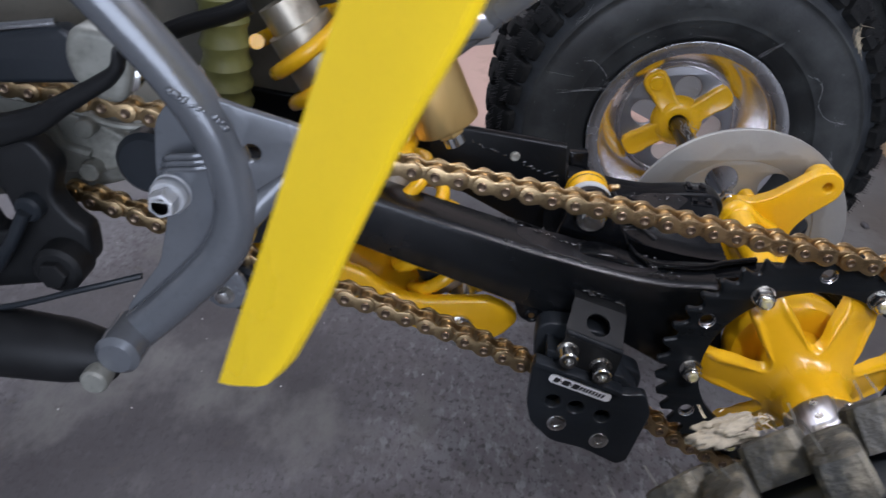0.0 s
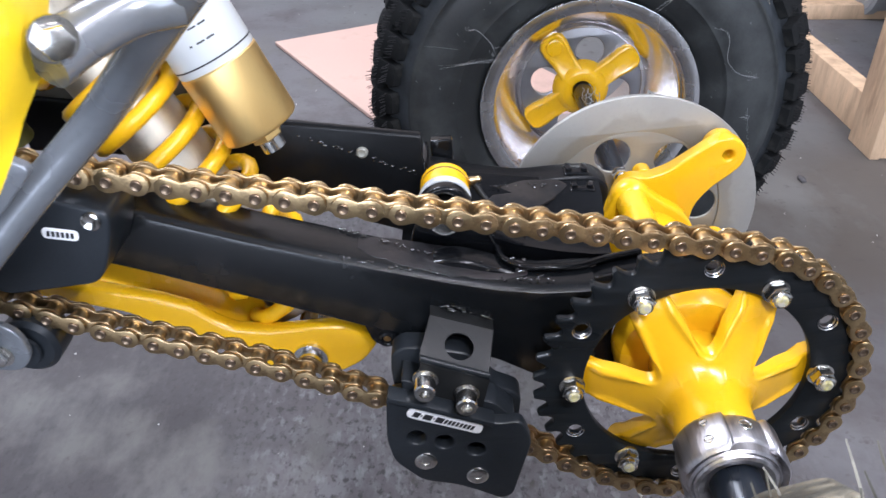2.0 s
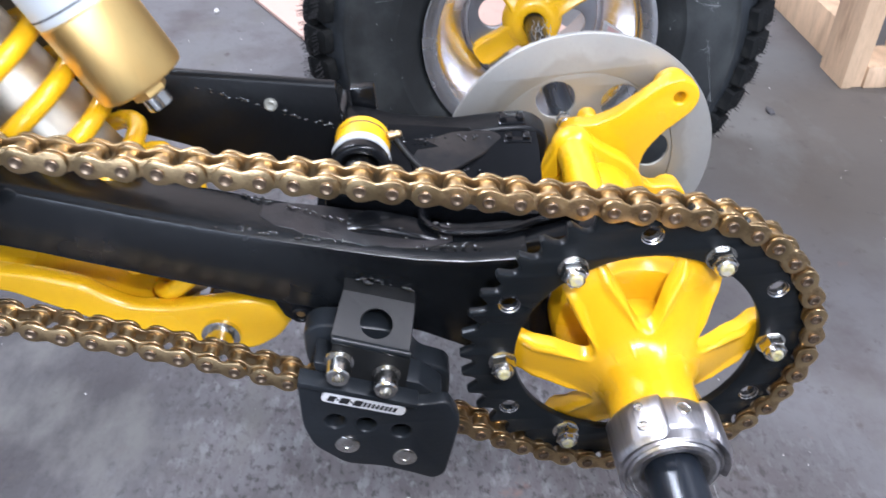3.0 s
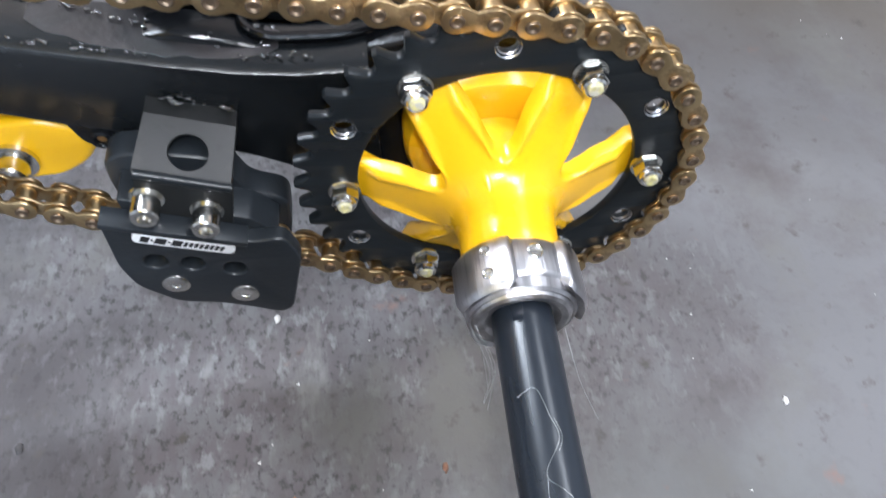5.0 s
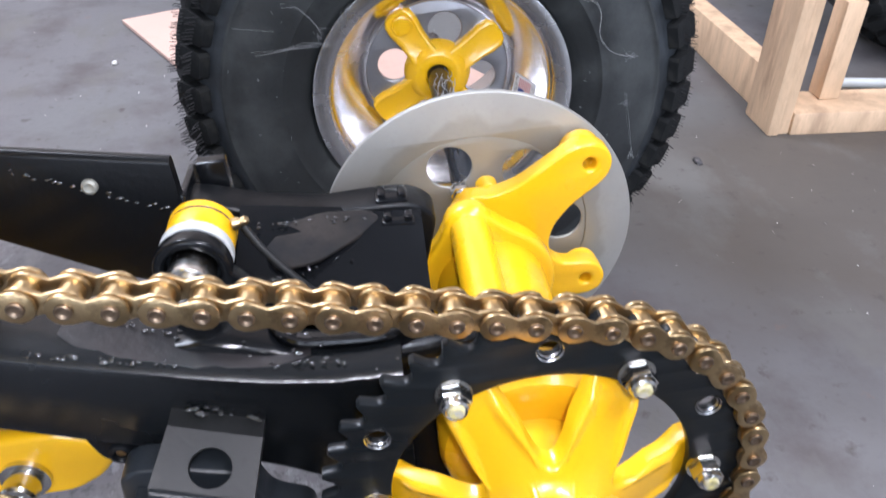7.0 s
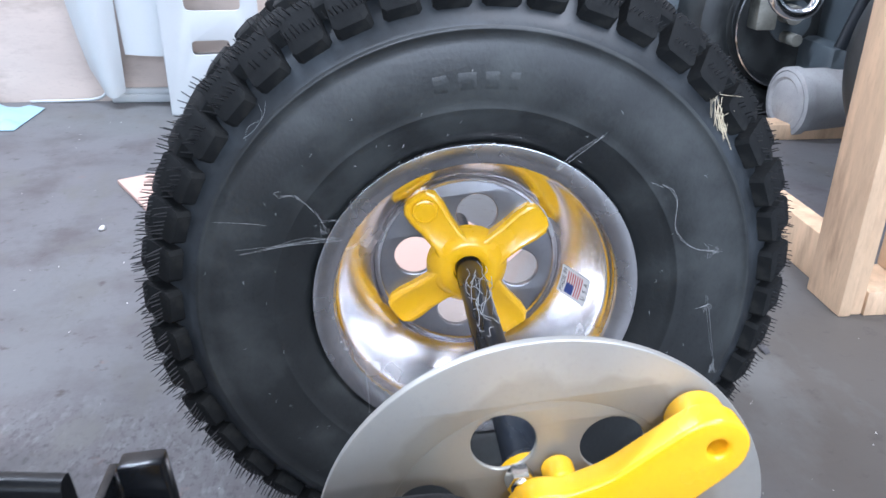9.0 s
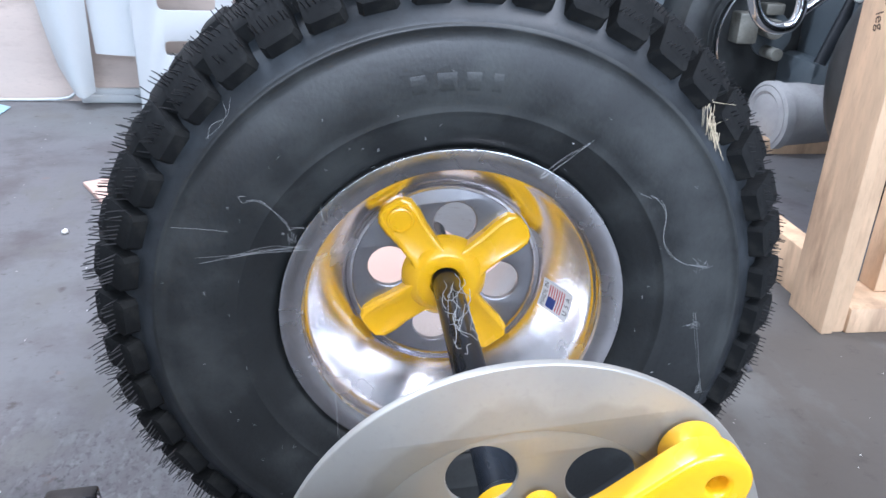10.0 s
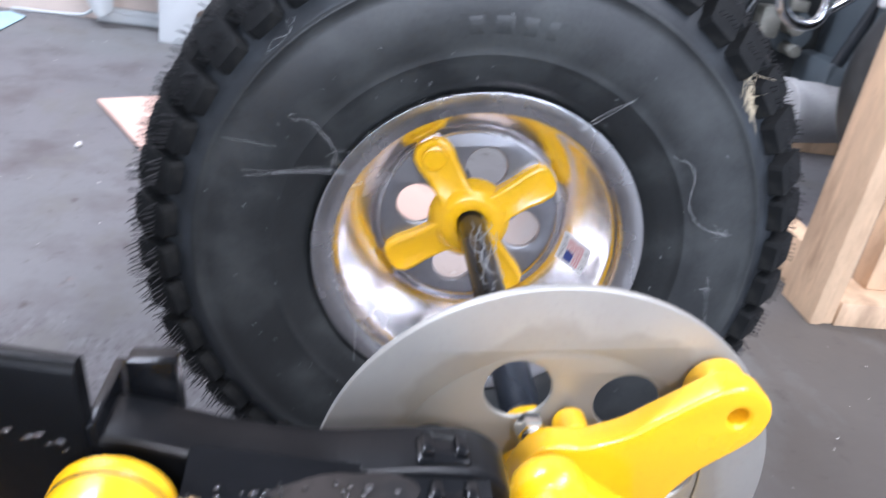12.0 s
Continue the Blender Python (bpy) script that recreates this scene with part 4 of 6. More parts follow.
for (x0, y0, z0), (x1, y1, z1), many in (((-0.245, 0.0385, 0.3125), (-0.165, 0.0385, 0.2955), 46), ((-0.235, 0.0690, 0.3125), (-0.150, 0.0560, 0.2935), 50), ((-0.128, 0.0430, 0.2885), (-0.085, 0.0470, 0.2875), 22)):
    for k in range(many):
        u = (k + rnd.uniform(-1.5, 1.5)) / many
        if noise.noise((u * 9, many, 2)) < -0.12:
            continue
        drop = bmesh.new()
        bmesh.ops.create_icosphere(drop, subdivisions=2, radius=rnd.uniform(0.0005, 0.0012), matrix=Matrix.Translation((x0 + (x1 - x0) * u, y0 + (y1 - y0) * u + rnd.gauss(0, 0.0013), z0 + (z1 - z0) * u)) @ Matrix.Diagonal((rnd.uniform(0.9, 1.8), 0.9, 0.6, 1)))
        seam.append(drop)
tagged(part("weld_seam", moved(join(*seam), on_bike), WELD, arm, "glossy black weld seam"), kind="stuff")
part("bottom_tab", plate(rounded(bz([(-0.216, 0.275), (-0.190, 0.272), (-0.192, 0.257), (-0.201, 0.252), (-0.211, 0.257)]), 0.004), 0.036, 0.042, [], 0.001), BLACK, arm)
part("tab_eye", lathe([(0.0365, 0.0030), (0.0340, 0.0032), (0.0335, 0.0042), (0.0340, 0.0060), (0.0365, 0.0064)], 24, x=-0.201, z=0.260 - A, caps=False), BLACK, arm)
part("tab_rivet", rod(0.036, 0.0352, 0.0026, -0.201, 0.260 - A, 12, 0.0003), GOLD, arm)

# lug with grease-sealed bush on top of the swingarm
BX, BZ = -0.1560, 0.3300 - A
eye = [(BX - 0.0300, 0.285 - A), (BX - 0.0240, BZ - 0.016)] + [(BX + 0.0190 * math.cos(radians(a)), BZ + 0.0190 * math.sin(radians(a))) for a in range(190, -11, -10)] + [(BX + 0.0260, BZ - 0.012), (BX + 0.0400, 0.285 - A)]
lug = part("pivot_lug", plate(eye, 0.0800, 0.0900, [circle(BX, BZ, 0.0132, 28)], 0.0022, 3), BLACK, bike, "black pivot lug with yellow bush", 30)
part("bush", lathe([(0.1000, 0.012), (0.1005, 0.0170), (0.103, 0.0176), (0.1125, 0.0176), (0.1130, 0.0172), (0.1140, 0.0172), (0.1145, 0.0178), (0.119, 0.0178), (0.1195, 0.012)], 40, x=BX, z=BZ), YELLOW, lug, "yellow bush")
part("bush_line", lathe([(0.1128, 0.01735), (0.1130, 0.01765), (0.1140, 0.01765), (0.1142, 0.01735)], 40, x=BX, z=BZ, caps=False), NYLON, lug)
part("seal_ring", lathe([(0.0930, 0.012), (0.0928, 0.0176), (0.0936, 0.0184), (0.0985, 0.0184), (0.0998, 0.0176)], 40, x=BX, z=BZ), WHITEPLASTIC, lug, "white seal ring")
part("seal_lip", lathe([(0.0898, 0.012), (0.0900, 0.0165), (0.0918, 0.0174), (0.0928, 0.014)], 36, x=BX, z=BZ), NYLON, lug)
part("bush_pin", join(rod(0.068, 0.0895, 0.0115, BX, BZ), rod(0.064, 0.069, 0.0075, BX, BZ)), ZINC, lug, "steel pin")
part("grease_nipple", moved(lathe([(0, 0.0030), (0.004, 0.0030), (0.0045, 0.002), (0.007, 0.0026), (0.009, 0.0014)], 12), Matrix.Translation((-0.1385, 0.108, 0.3375 - A)) @ Matrix.Rotation(radians(-70), 4, "Z")), GOLD, lug)

# ---- drive chain: guided past the rear sprocket ----
CHAIN_Y = 0.0066
front = Vector((-0.540, 0.4600 - A))
far_pt = Vector((-0.321, 0.4090 - A))
dist = far_pt.length
phi = math.atan2(far_pt.y, far_pt.x)
top_a = phi - math.acos(R_PITCH / dist)
top = Vector((R_PITCH * math.cos(top_a), R_PITCH * math.sin(top_a)))
low_a = radians(242)
line = [far_pt + (far_pt - top) * (s / 6) for s in range(6, 0, -1)]
line += [far_pt.lerp(top, s / 20) for s in range(20)]
span = (top_a - low_a) % (2 * math.pi)
line += [Vector((R_PITCH * math.cos(top_a - span * s / 40), R_PITCH * math.sin(top_a - span * s / 40))) for s in range(41)]
low = line[-1]
tail = [Vector((low.x, low.y, 0)), Vector((-0.080, 0.1640 - A, 0)), Vector((-0.114, 0.1880 - A, 0)), Vector((-0.165, 0.2150 - A, 0)), Vector((-0.223, 0.2455 - A, 0)), Vector((-0.285, 0.2745 - A, 0)), Vector((-0.381, 0.3130 - A, 0)), Vector((-0.476, 0.3580 - A, 0)), Vector((-0.545, 0.3850 - A, 0))]
line += [Vector((p.x, p.y)) for p in spline(tail, 12)[1:]]
steps, acc = [line[0]], 0.0
for a, b in zip(line, line[1:]):
    seg = (b - a).length
    while acc + seg >= PITCH:
        a = a + (b - a).normalized() * (PITCH - acc)
        steps.append(a)
        seg, acc = (b - a).length, 0.0
    acc += seg


def link_outline():
    pts = []
    for k in range(9):
        a = radians(70 + 27.5 * k)
        pts.append((-PITCH / 2 + 0.0069 * math.cos(a), 0.0069 * math.sin(a)))
    pts.append((0.0, -0.0044))
    for k in range(9):
        a = radians(-110 + 27.5 * k)
        pts.append((PITCH / 2 + 0.0069 * math.cos(a), 0.0069 * math.sin(a)))
    pts.append((0.0, 0.0044))
    return pts


shape = link_outline()
OUTER = mesh_of("outer_link", join(plate(shape, -0.0086, -0.0065, [], 0.0005, 1), plate(shape, 0.0065, 0.0086, [], 0.0005, 1),
                                   *[lathe([(0.0085, 0.0034), (0.0092, 0.0033), (0.0098, 0.0026), (0.0094, 0.0)], 12, x=s * PITCH / 2) for s in (-1, 1)]), GOLD, 30)
PINS = mesh_of("pin_head", join(*[lathe([(-0.0085, 0.0034), (-0.0096, 0.0033), (-0.0100, 0.0028), (-0.0098, 0.0020), (-0.0093, 0.0014), (-0.0092, 0.0)], 16, x=s * PITCH / 2) for s in (-1, 1)]), PIN, 30)
RINGS = [lathe([(y, 0.0036), (y, 0.0051), (y + 0.0009, 0.0051), (y + 0.0009, 0.0036)], 14, closed=True, x=s * PITCH / 2) for s in (-1, 1) for y in (-0.0065, 0.0056)]
INNER = mesh_of("inner_link", join(plate(shape, -0.0056, -0.0035, [], 0.0005, 1), plate(shape, 0.0035, 0.0056, [], 0.0005, 1), *RINGS,
                                   *[lathe([(-0.0035, 0.0036), (-0.0034, 0.0051), (0.0034, 0.0051), (0.0035, 0.0036)], 16, x=s * PITCH / 2) for s in (-1, 1)]), GOLD, 30)
chain = part("drive_chain", join(*[lathe([(CHAIN_Y - 0.006, 0.0), (CHAIN_Y - 0.006, 0.0028), (CHAIN_Y + 0.006, 0.0028), (CHAIN_Y + 0.006, 0.0)], 8, x=p.x, z=p.y) for p in steps]), PIN, bike, "gold plated roller chain")
for k, (a, b) in enumerate(zip(steps, steps[1:])):
    m = Matrix.Translation(((a.x + b.x) / 2, CHAIN_Y, (a.y + b.y) / 2)) @ Matrix.Rotation(-math.atan2(b.y - a.y, b.x - a.x), 4, "Y")
    link = part("outer_link" if k % 2 else "inner_link", OUTER if k % 2 else INNER, None, chain)
    link.matrix_basis = m
    if k % 2:
        part("pin_head", PINS, None, chain, "worn steel pin heads").matrix_basis = m

# ---- chain guide under the swingarm ----
front_plate = rounded(bz([(-0.200, 0.2515), (-0.131, 0.2225), (-0.114, 0.2240), (-0.108, 0.204), (-0.122, 0.153), (-0.130, 0.1485), (-0.146, 0.158), (-0.160, 0.1655), (-0.184, 0.172), (-0.201, 0.192), (-0.204, 0.212)]), 0.006)
dimples = [circle(x, z - A, 0.0062, 20) for x, z in ((-0.184, 0.2140), (-0.166, 0.2085), (-0.1455, 0.2000))]
guide = part("chain_guide", plate(front_plate, -0.013, -0.0035, dimples, 0.0015, 2), NYLON, bike, "black moulded chain guide block bolted under the swingarm", 30)
core = rounded(bz([(-0.199, 0.246), (-0.197, 0.263), (-0.189, 0.268), (-0.170, 0.266), (-0.143, 0.258), (-0.136, 0.244), (-0.132, 0.230), (-0.112, 0.220), (-0.116, 0.190), (-0.128, 0.158), (-0.160, 0.170), (-0.184, 0.176), (-0.197, 0.200)]), 0.008)
part("guide_back", plate(core, 0.0155, 0.0330, [], 0.002, 2), NYLON, guide, "", 30)
part("guide_core", join(plate(rounded(bz([(-0.190, 0.258), (-0.130, 0.2315), (-0.118, 0.2165), (-0.122, 0.206), (-0.19, 0.235)]), 0.002), -0.0040, 0.0160, [], 0.0008), plate(rounded(bz([(-0.194, 0.212), (-0.118, 0.180), (-0.126, 0.155), (-0.16, 0.168), (-0.186, 0.176)]), 0.003), -0.0040, 0.0160, [], 0.0008)), NYLON, guide)
ledge_dir = Vector((0.069, -0.029)).normalized()
ang = math.atan2(ledge_dir.y, ledge_dir.x)


def on_guide(bm, x, y, z):
    return moved(bm, Matrix.Translation((x, y, z - A)) @ Matrix.Rotation(-ang, 4, "Y"))


part("guide_ledge", on_guide(box(-0.036, -0.004, -0.0025, 0.036, 0.008, 0.0015, 0.0006), -0.1655, -0.0125, 0.2395), NYLON, guide)
label = part("name_plate", on_guide(plate(rounded([(-0.0255, -0.0042), (0.0255, -0.0042), (0.0255, 0.0042), (-0.0255, 0.0042)], 0.0042, 6), -0.0006, 0.0004, [], 0.0002, 1), -0.1640, -0.0136, 0.2290), WHITE, guide, "white name plate with black print")
bars, x = [], -0.0215
for k, (w, h) in enumerate(((0.0042, 0.0044), (0.0010, 0.0012), (0.0056, 0.0044), (0.0010, 0.0012), (0.0050, 0.0046)) + tuple((0.0017, 0.0036) for _ in range(8))):
    b = box(x, -0.00035, -h / 2, x + w, 0.0001, h / 2)
    moved(b, Matrix(((1, 0, 0.25, 0), (0, 1, 0, 0), (0, 0, 1, 0), (0, 0, 0, 1))))
    bars.append(on_guide(b, -0.1640, -0.0143, 0.2290))
    x += w + 0.0009
part("print_bar", join(*bars), INK, guide)
for x, z in ((-0.1800, 0.1915), (-0.1460, 0.1745)):
    part("flush_screw", join(lathe([(-0.0128, 0.0078), (-0.0138, 0.0076), (-0.0142, 0.0068), (-0.0139, 0.0030), (-0.0134, 0.0027), (-0.0134, 0.0)], 26, x=x, z=z - A)), ZINC, guide, "dull flush screw")
ends = ((-0.1692, 0.2872, -0.1288, 0.2714), (-0.1764, 0.2757, -0.1336, 0.2574))
folds = []
for y, dz, yi, dzi, s in ((0.0345, 0.0, 0.0345, -0.0026, 0.0), (0.0235, 0.0, 0.0235, -0.0026, 0.0), (-0.0005, 0.0, 0.0005, -0.0026, 1.0), (-0.0026, -0.0008, -0.0008, -0.0034, 1.0),
                          (-0.0040, -0.0024, -0.0016, -0.0046, 1.0), (-0.0046, -0.0046, -0.0020, -0.0056, 1.0), (-0.0046, -0.0300, -0.0020, -0.0300, 1.0)):
    xl, zl, xr, zr = (p + (q - p) * s for p, q in zip(*ends))
    low = min(0.0, dz + 0.0046)
    folds.append([Vector((xl + low * 0.25, y, zl + dz - A)), Vector((xr + low * 0.25, y, zr + dz - A)), Vector((xr + low * 0.25, yi, zr + dzi - A)), Vector((xl + low * 0.25, yi, zl + dzi - A))])
sheet = loft(folds)
hole = Matrix.Translation((-0.1515, 0.0090, 0.2720 - A)) @ Matrix.Rotation(radians(-62), 4, "X")
plug = part("guide_bracket", sheet, DARKSTEEL, guide, "dark grey steel bracket with a round hole", 30)
cutter = new("cutter", mesh_of("cutter", moved(lathe([(-0.01, 0.0092), (0.01, 0.0092)], 32), hole), DARKSTEEL))
cutter.parent = bike
bpy.context.view_layer.update()
mod = plug.modifiers.new("hole", "BOOLEAN")
mod.object, mod.operation, mod.solver = cutter, "DIFFERENCE", "EXACT"
bpy.context.view_layer.update()
part("bracket_fold", sweep([(-0.1762, -0.0026, 0.2735 - A), (-0.1338, -0.0026, 0.2552 - A)], 0.0023, 14), SPROCKET, guide, "rounded fold of the bracket")
cut = bpy.data.meshes.new_from_object(plug.evaluated_get(bpy.context.evaluated_depsgraph_get()))
plug.modifiers.clear()
plug.data = cut
for face in cut.polygons:
    face.use_smooth = False
bpy.data.objects.remove(cutter)
weld = []
for k in range(18):
    s = bmesh.new()
    u = rnd.random()
    bmesh.ops.create_icosphere(s, subdivisions=2, radius=rnd.uniform(0.0006, 0.0013), matrix=Matrix.Translation((-0.165 + 0.036 * u, 0.0325 + rnd.uniform(-0.003, 0.002), 0.2885 - 0.0145 * u - A + rnd.uniform(-0.0005, 0.001))) @ Matrix.Diagonal((2.0, 0.8, 0.7, 1)))
    weld.append(s)
tagged(part("bracket_weld", join(*weld), WELD, guide), kind="stuff")
for x, z in ((-0.1745, 0.2575), (-0.1490, 0.2435)):
    z -= A
    part("cap_screw", join(lathe([(0.0005, 0.0060), (-0.0042, 0.0060), (-0.0042, 0.0085), (-0.0056, 0.0085), (-0.0056, 0.0060)], 24, x=x, z=z), lathe([(-0.0056, 0.0066), (-0.0070, 0.0066), (-0.0074, 0.0060), (-0.0080, 0.0060), (-0.0082, 0.0070), (-0.0175, 0.0070), (-0.0185, 0.0062), (-0.0185, 0.0036), (-0.0150, 0.0034), (-0.0150, 0.0)], 24, x=x, z=z)), ZINC, guide, "zinc socket cap screw", 30)

# chain slider at the front of the swingarm
slider = part("chain_slider", join(plate(rounded(bz([(-0.430, 0.428), (-0.335, 0.396), (-0.339, 0.381), (-0.344, 0.368), (-0.350, 0.357), (-0.357, 0.350), (-0.412, 0.346), (-0.430, 0.360)]), 0.006), -0.008, 0.034, [], 0.002, 2)), NYLON, bike, "black plastic chain slider block", 30)
part("slider_screw", lathe([(-0.0078, 0.0058), (-0.0098, 0.0055), (-0.0104, 0.0044), (-0.0092, 0.0024), (-0.0088, 0.0)], 20, x=-0.346, z=0.3920 - A), ZINC, slider)
part("slider_label", moved(plate(rounded([(-0.010, -0.0035), (0.010, -0.0035), (0.010, 0.0035), (-0.010, 0.0035)], 0.003), -0.0005, 0.0003, [], 0.0002, 1), Matrix.Translation((-0.366, -0.0082, 0.3850 - A)) @ Matrix.Rotation(radians(12), 4, "Y")), WHITE, slider)
part("print_bar", moved(join(*[box(-0.0072 + 0.0026 * k, -0.0009, -0.0017, -0.0056 + 0.0026 * k, -0.0003, 0.0017) for k in range(6)]), Matrix.Translation((-0.366, -0.0082, 0.3850 - A)) @ Matrix.Rotation(radians(12), 4, "Y")), INK, slider)
roller = part("chain_roller", join(rod(-0.008, 0.016, 0.0195, -0.4160, 0.3055 - A, 40, 0.003), lathe([(-0.010, 0.012), (-0.012, 0.0115), (-0.012, 0.0)], 24, x=-0.4180, z=0.3055 - A)), NYLON, bike, "black plastic chain roller")
part("roller_bracket", plate(rounded(bz([(x - 0.004, z) for x, z in ((-0.440, 0.334), (-0.416, 0.334), (-0.405, 0.324), (-0.404, 0.306), (-0.414, 0.296), (-0.430, 0.298), (-0.442, 0.316))]), 0.008), -0.018, -0.013, [], 0.001), FRAME, roller, "grey roller bracket")
part("roller_bolt", join(hexagon(-0.024, -0.018, 0.0055, -0.4255, 0.3095 - A), lathe([(-0.017, 0.0078), (-0.019, 0.0078), (-0.019, 0.005)], 24, x=-0.4255, z=0.3095 - A)), ZINC, roller)

# ---- rear shock absorber and linkage ----
top_eye, low_eye = Vector((-0.387, 0.092, 0.494 - A)), Vector((-0.260, 0.092, 0.240 - A))
axis = (low_eye - top_eye).normalized()
across = axis.cross(Vector((0, 1, 0))).normalized()
shock = part("shock_absorber", join(sweep([top_eye + axis * s for s in (0.0, 0.02, 0.021, 0.140, 0.141, 0.180)], [0.020, 0.020, 0.0245, 0.0245, 0.020, 0.020], 28)), SHOCKBODY, bike, "rear shock absorber with yellow coil spring", 30)
part("shock_rod", sweep([top_eye + axis * s for s in (0.17, 0.25)], 0.008, 16), CHROME, shock)
part("bump_rubber", sweep([top_eye + axis * s for s in (0.222, 0.226, 0.250, 0.256)], [0.012, 0.021, 0.023, 0.016], 24), NYLON, shock, "black rubber bump stop")
part("shock_collar", sweep([top_eye + axis * s for s in (0.250, 0.253, 0.262, 0.264)], [0.022, 0.026, 0.026, 0.020], 28), ALU, shock)
coil = []
turns = 9.0
for k in range(int(turns * 20) + 1):
    a = 3.6 - 2 * math.pi * k / 20
    s = 0.016 + 0.236 * k / (turns * 20)
    coil.append(top_eye + axis * s + 0.0325 * (math.cos(a) * across + math.sin(a) * Vector((0, 1, 0))))
part("coil_spring", sweep(coil, 0.0058, 10), SPRING, shock, "yellow coil spring")
part("shock_shaft_end", rod(0.070, 0.114, 0.013, low_eye.x, low_eye.z), ZINC, shock)
r0, r1 = Vector((-0.3035, 0.088, 0.4880 - A)), Vector((-0.2690, 0.088, 0.3990 - A))
ra = (r1 - r0).normalized()
res = part("reservoir", sweep([r0 + ra * s for s in (0.0460, 0.0470, 0.0925, 0.0948, 0.0955)], [0.0254, 0.0260, 0.0260, 0.0252, 0.0240], 48), ANODISED, bike, "gold anodised shock reservoir", 30)
part("reservoir_band", sweep([r0 + ra * s for s in (-0.03, -0.026, 0.0445, 0.0465)], [0.0242, 0.0258, 0.0258, 0.0250], 48), WHITEPLASTIC, res, "white printed band")
mark = []
for k, (a, w) in enumerate(((-86, 0.0016), (-72, 0.0050), (-58, 0.0050))):
    for row in range(2):
        c = r0 + ra * (0.020 + 0.009 * row)
        side = ra.cross(Vector((0, 1, 0))).normalized()
        d = math.cos(radians(a)) * side + math.sin(radians(a)) * Vector((0, 1, 0))
        tang = ra.cross(d)
        p = c + d * 0.0259
        b = box(-w / 2, -0.0002, -0.0005, w / 2, 0.0002, 0.0005)
        moved(b, Matrix((( *[tang[0], d[0], ra[0]], p[0]), (*[tang[1], d[1], ra[1]], p[1]), (*[tang[2], d[2], ra[2]], p[2]), (0, 0, 0, 1))))
        mark.append(b)
part("print_bar", join(*mark), INK, res)
part("reservoir_ring", sweep([r0 + ra * s for s in (0.0405, 0.0408, 0.0414, 0.0417)], [0.0257, 0.0261, 0.0261, 0.0257], 48), INK, res)
part("reservoir_cap", sweep([r0 + ra * s for s in (0.0950, 0.0955, 0.1030, 0.1040)], [0.0105, 0.0110, 0.0110, 0.0095], 6), ANODISED, res)
part("reservoir_valve", sweep([r0 + ra * s for s in (0.1030, 0.1035, 0.1120, 0.1130)], [0.0075, 0.0080, 0.0080, 0.006], 14), ZINC, res)

side = rounded(bz([(-0.450, 0.340), (-0.405, 0.330), (-0.384, 0.324), (-0.360, 0.312), (-0.300, 0.278), (-0.262, 0.267), (-0.236, 0.265), (-0.220, 0.257), (-0.212, 0.247), (-0.226, 0.231), (-0.250, 0.221), (-0.268, 0.220), (-0.290, 0.230), (-0.313, 0.242), (-0.345, 0.262), (-0.38, 0.286), (-0.45, 0.312)]), 0.006)
near_side = rounded(bz([(-0.450, 0.322), (-0.4214, 0.3135), (-0.388, 0.305), (-0.358, 0.296), (-0.335, 0.286), (-0.3225, 0.2735), (-0.311, 0.2655), (-0.288, 0.2615), (-0.260, 0.2625), (-0.2356, 0.2632), (-0.220, 0.255), (-0.2101, 0.2435), (-0.223, 0.2275), (-0.240, 0.2185), (-0.268, 0.2175), (-0.290, 0.2275), (-0.313, 0.2400), (-0.345, 0.260), (-0.38, 0.284), (-0.45, 0.308)]), 0.006)
linkage = part("shock_linkage", plate(near_side, 0.050, 0.062, [], 0.004, 3), YELLOW, bike, "yellow cast shock linkage arm", 30)
part("linkage_cheek", plate(side, 0.118, 0.130, [], 0.004, 3), YELLOW, linkage, "", 30)
part("linkage_floor", beam([(-0.44, 0.330, 0.318), (-0.38, 0.302, 0.292), (-0.345, 0.278, 0.268), (-0.313, 0.256, 0.247), (-0.285, 0.240, 0.233)], 0.060, 0.122, 0.003), YELLOW, linkage)
part("linkage_tube", sweep(spline([(-0.330, 0.088, 0.300 - A), (-0.300, 0.075, 0.288 - A), (-0.275, 0.080, 0.280 - A)]), 0.009, 12), SPRING, linkage)
part("linkage_bolt", join(lathe([(0.050, 0.0125), (0.047, 0.0125), (0.0465, 0.0095)], 28, x=-0.2600, z=0.2355 - A), lathe([(0.047, 0.0092), (0.036, 0.0092), (0.0345, 0.0080), (0.0345, 0.0050), (0.038, 0.0046), (0.038, 0.0)], 28, x=-0.2600, z=0.2355 - A)), ZINC, linkage, "steel linkage bolt", 30)

# ---- frame ----
main = spline([(-0.520, -0.070, 0.640 - A), (-0.470, -0.068, 0.575 - A), (-0.430, -0.066, 0.522 - A), (-0.402, -0.064, 0.478 - A), (-0.388, -0.063, 0.440 - A), (-0.387, -0.062, 0.405 - A), (-0.402, -0.062, 0.372 - A), (-0.440, -0.062, 0.335 - A), (-0.480, -0.062, 0.302 - A)])
frame_part = part("frame_tube", sweep(main, 0.0140, 20), FRAME, bike, "grey painted tubular frame", 40)
part("diagonal_tube", sweep(spline([(-0.140, -0.158, 0.6150 - A), (-0.177, -0.131, 0.5808 - A), (-0.2188, -0.101, 0.5430 - A), (-0.2502, -0.0788, 0.5147 - A), (-0.2786, -0.0565, 0.4886 - A), (-0.3080, -0.0420, 0.4623 - A), (-0.350, -0.050, 0.4270 - A), (-0.392, -0.064, 0.388 - A), (-0.412, -0.066, 0.362 - A)]), 0.0090, 18), FRAME, frame_part)
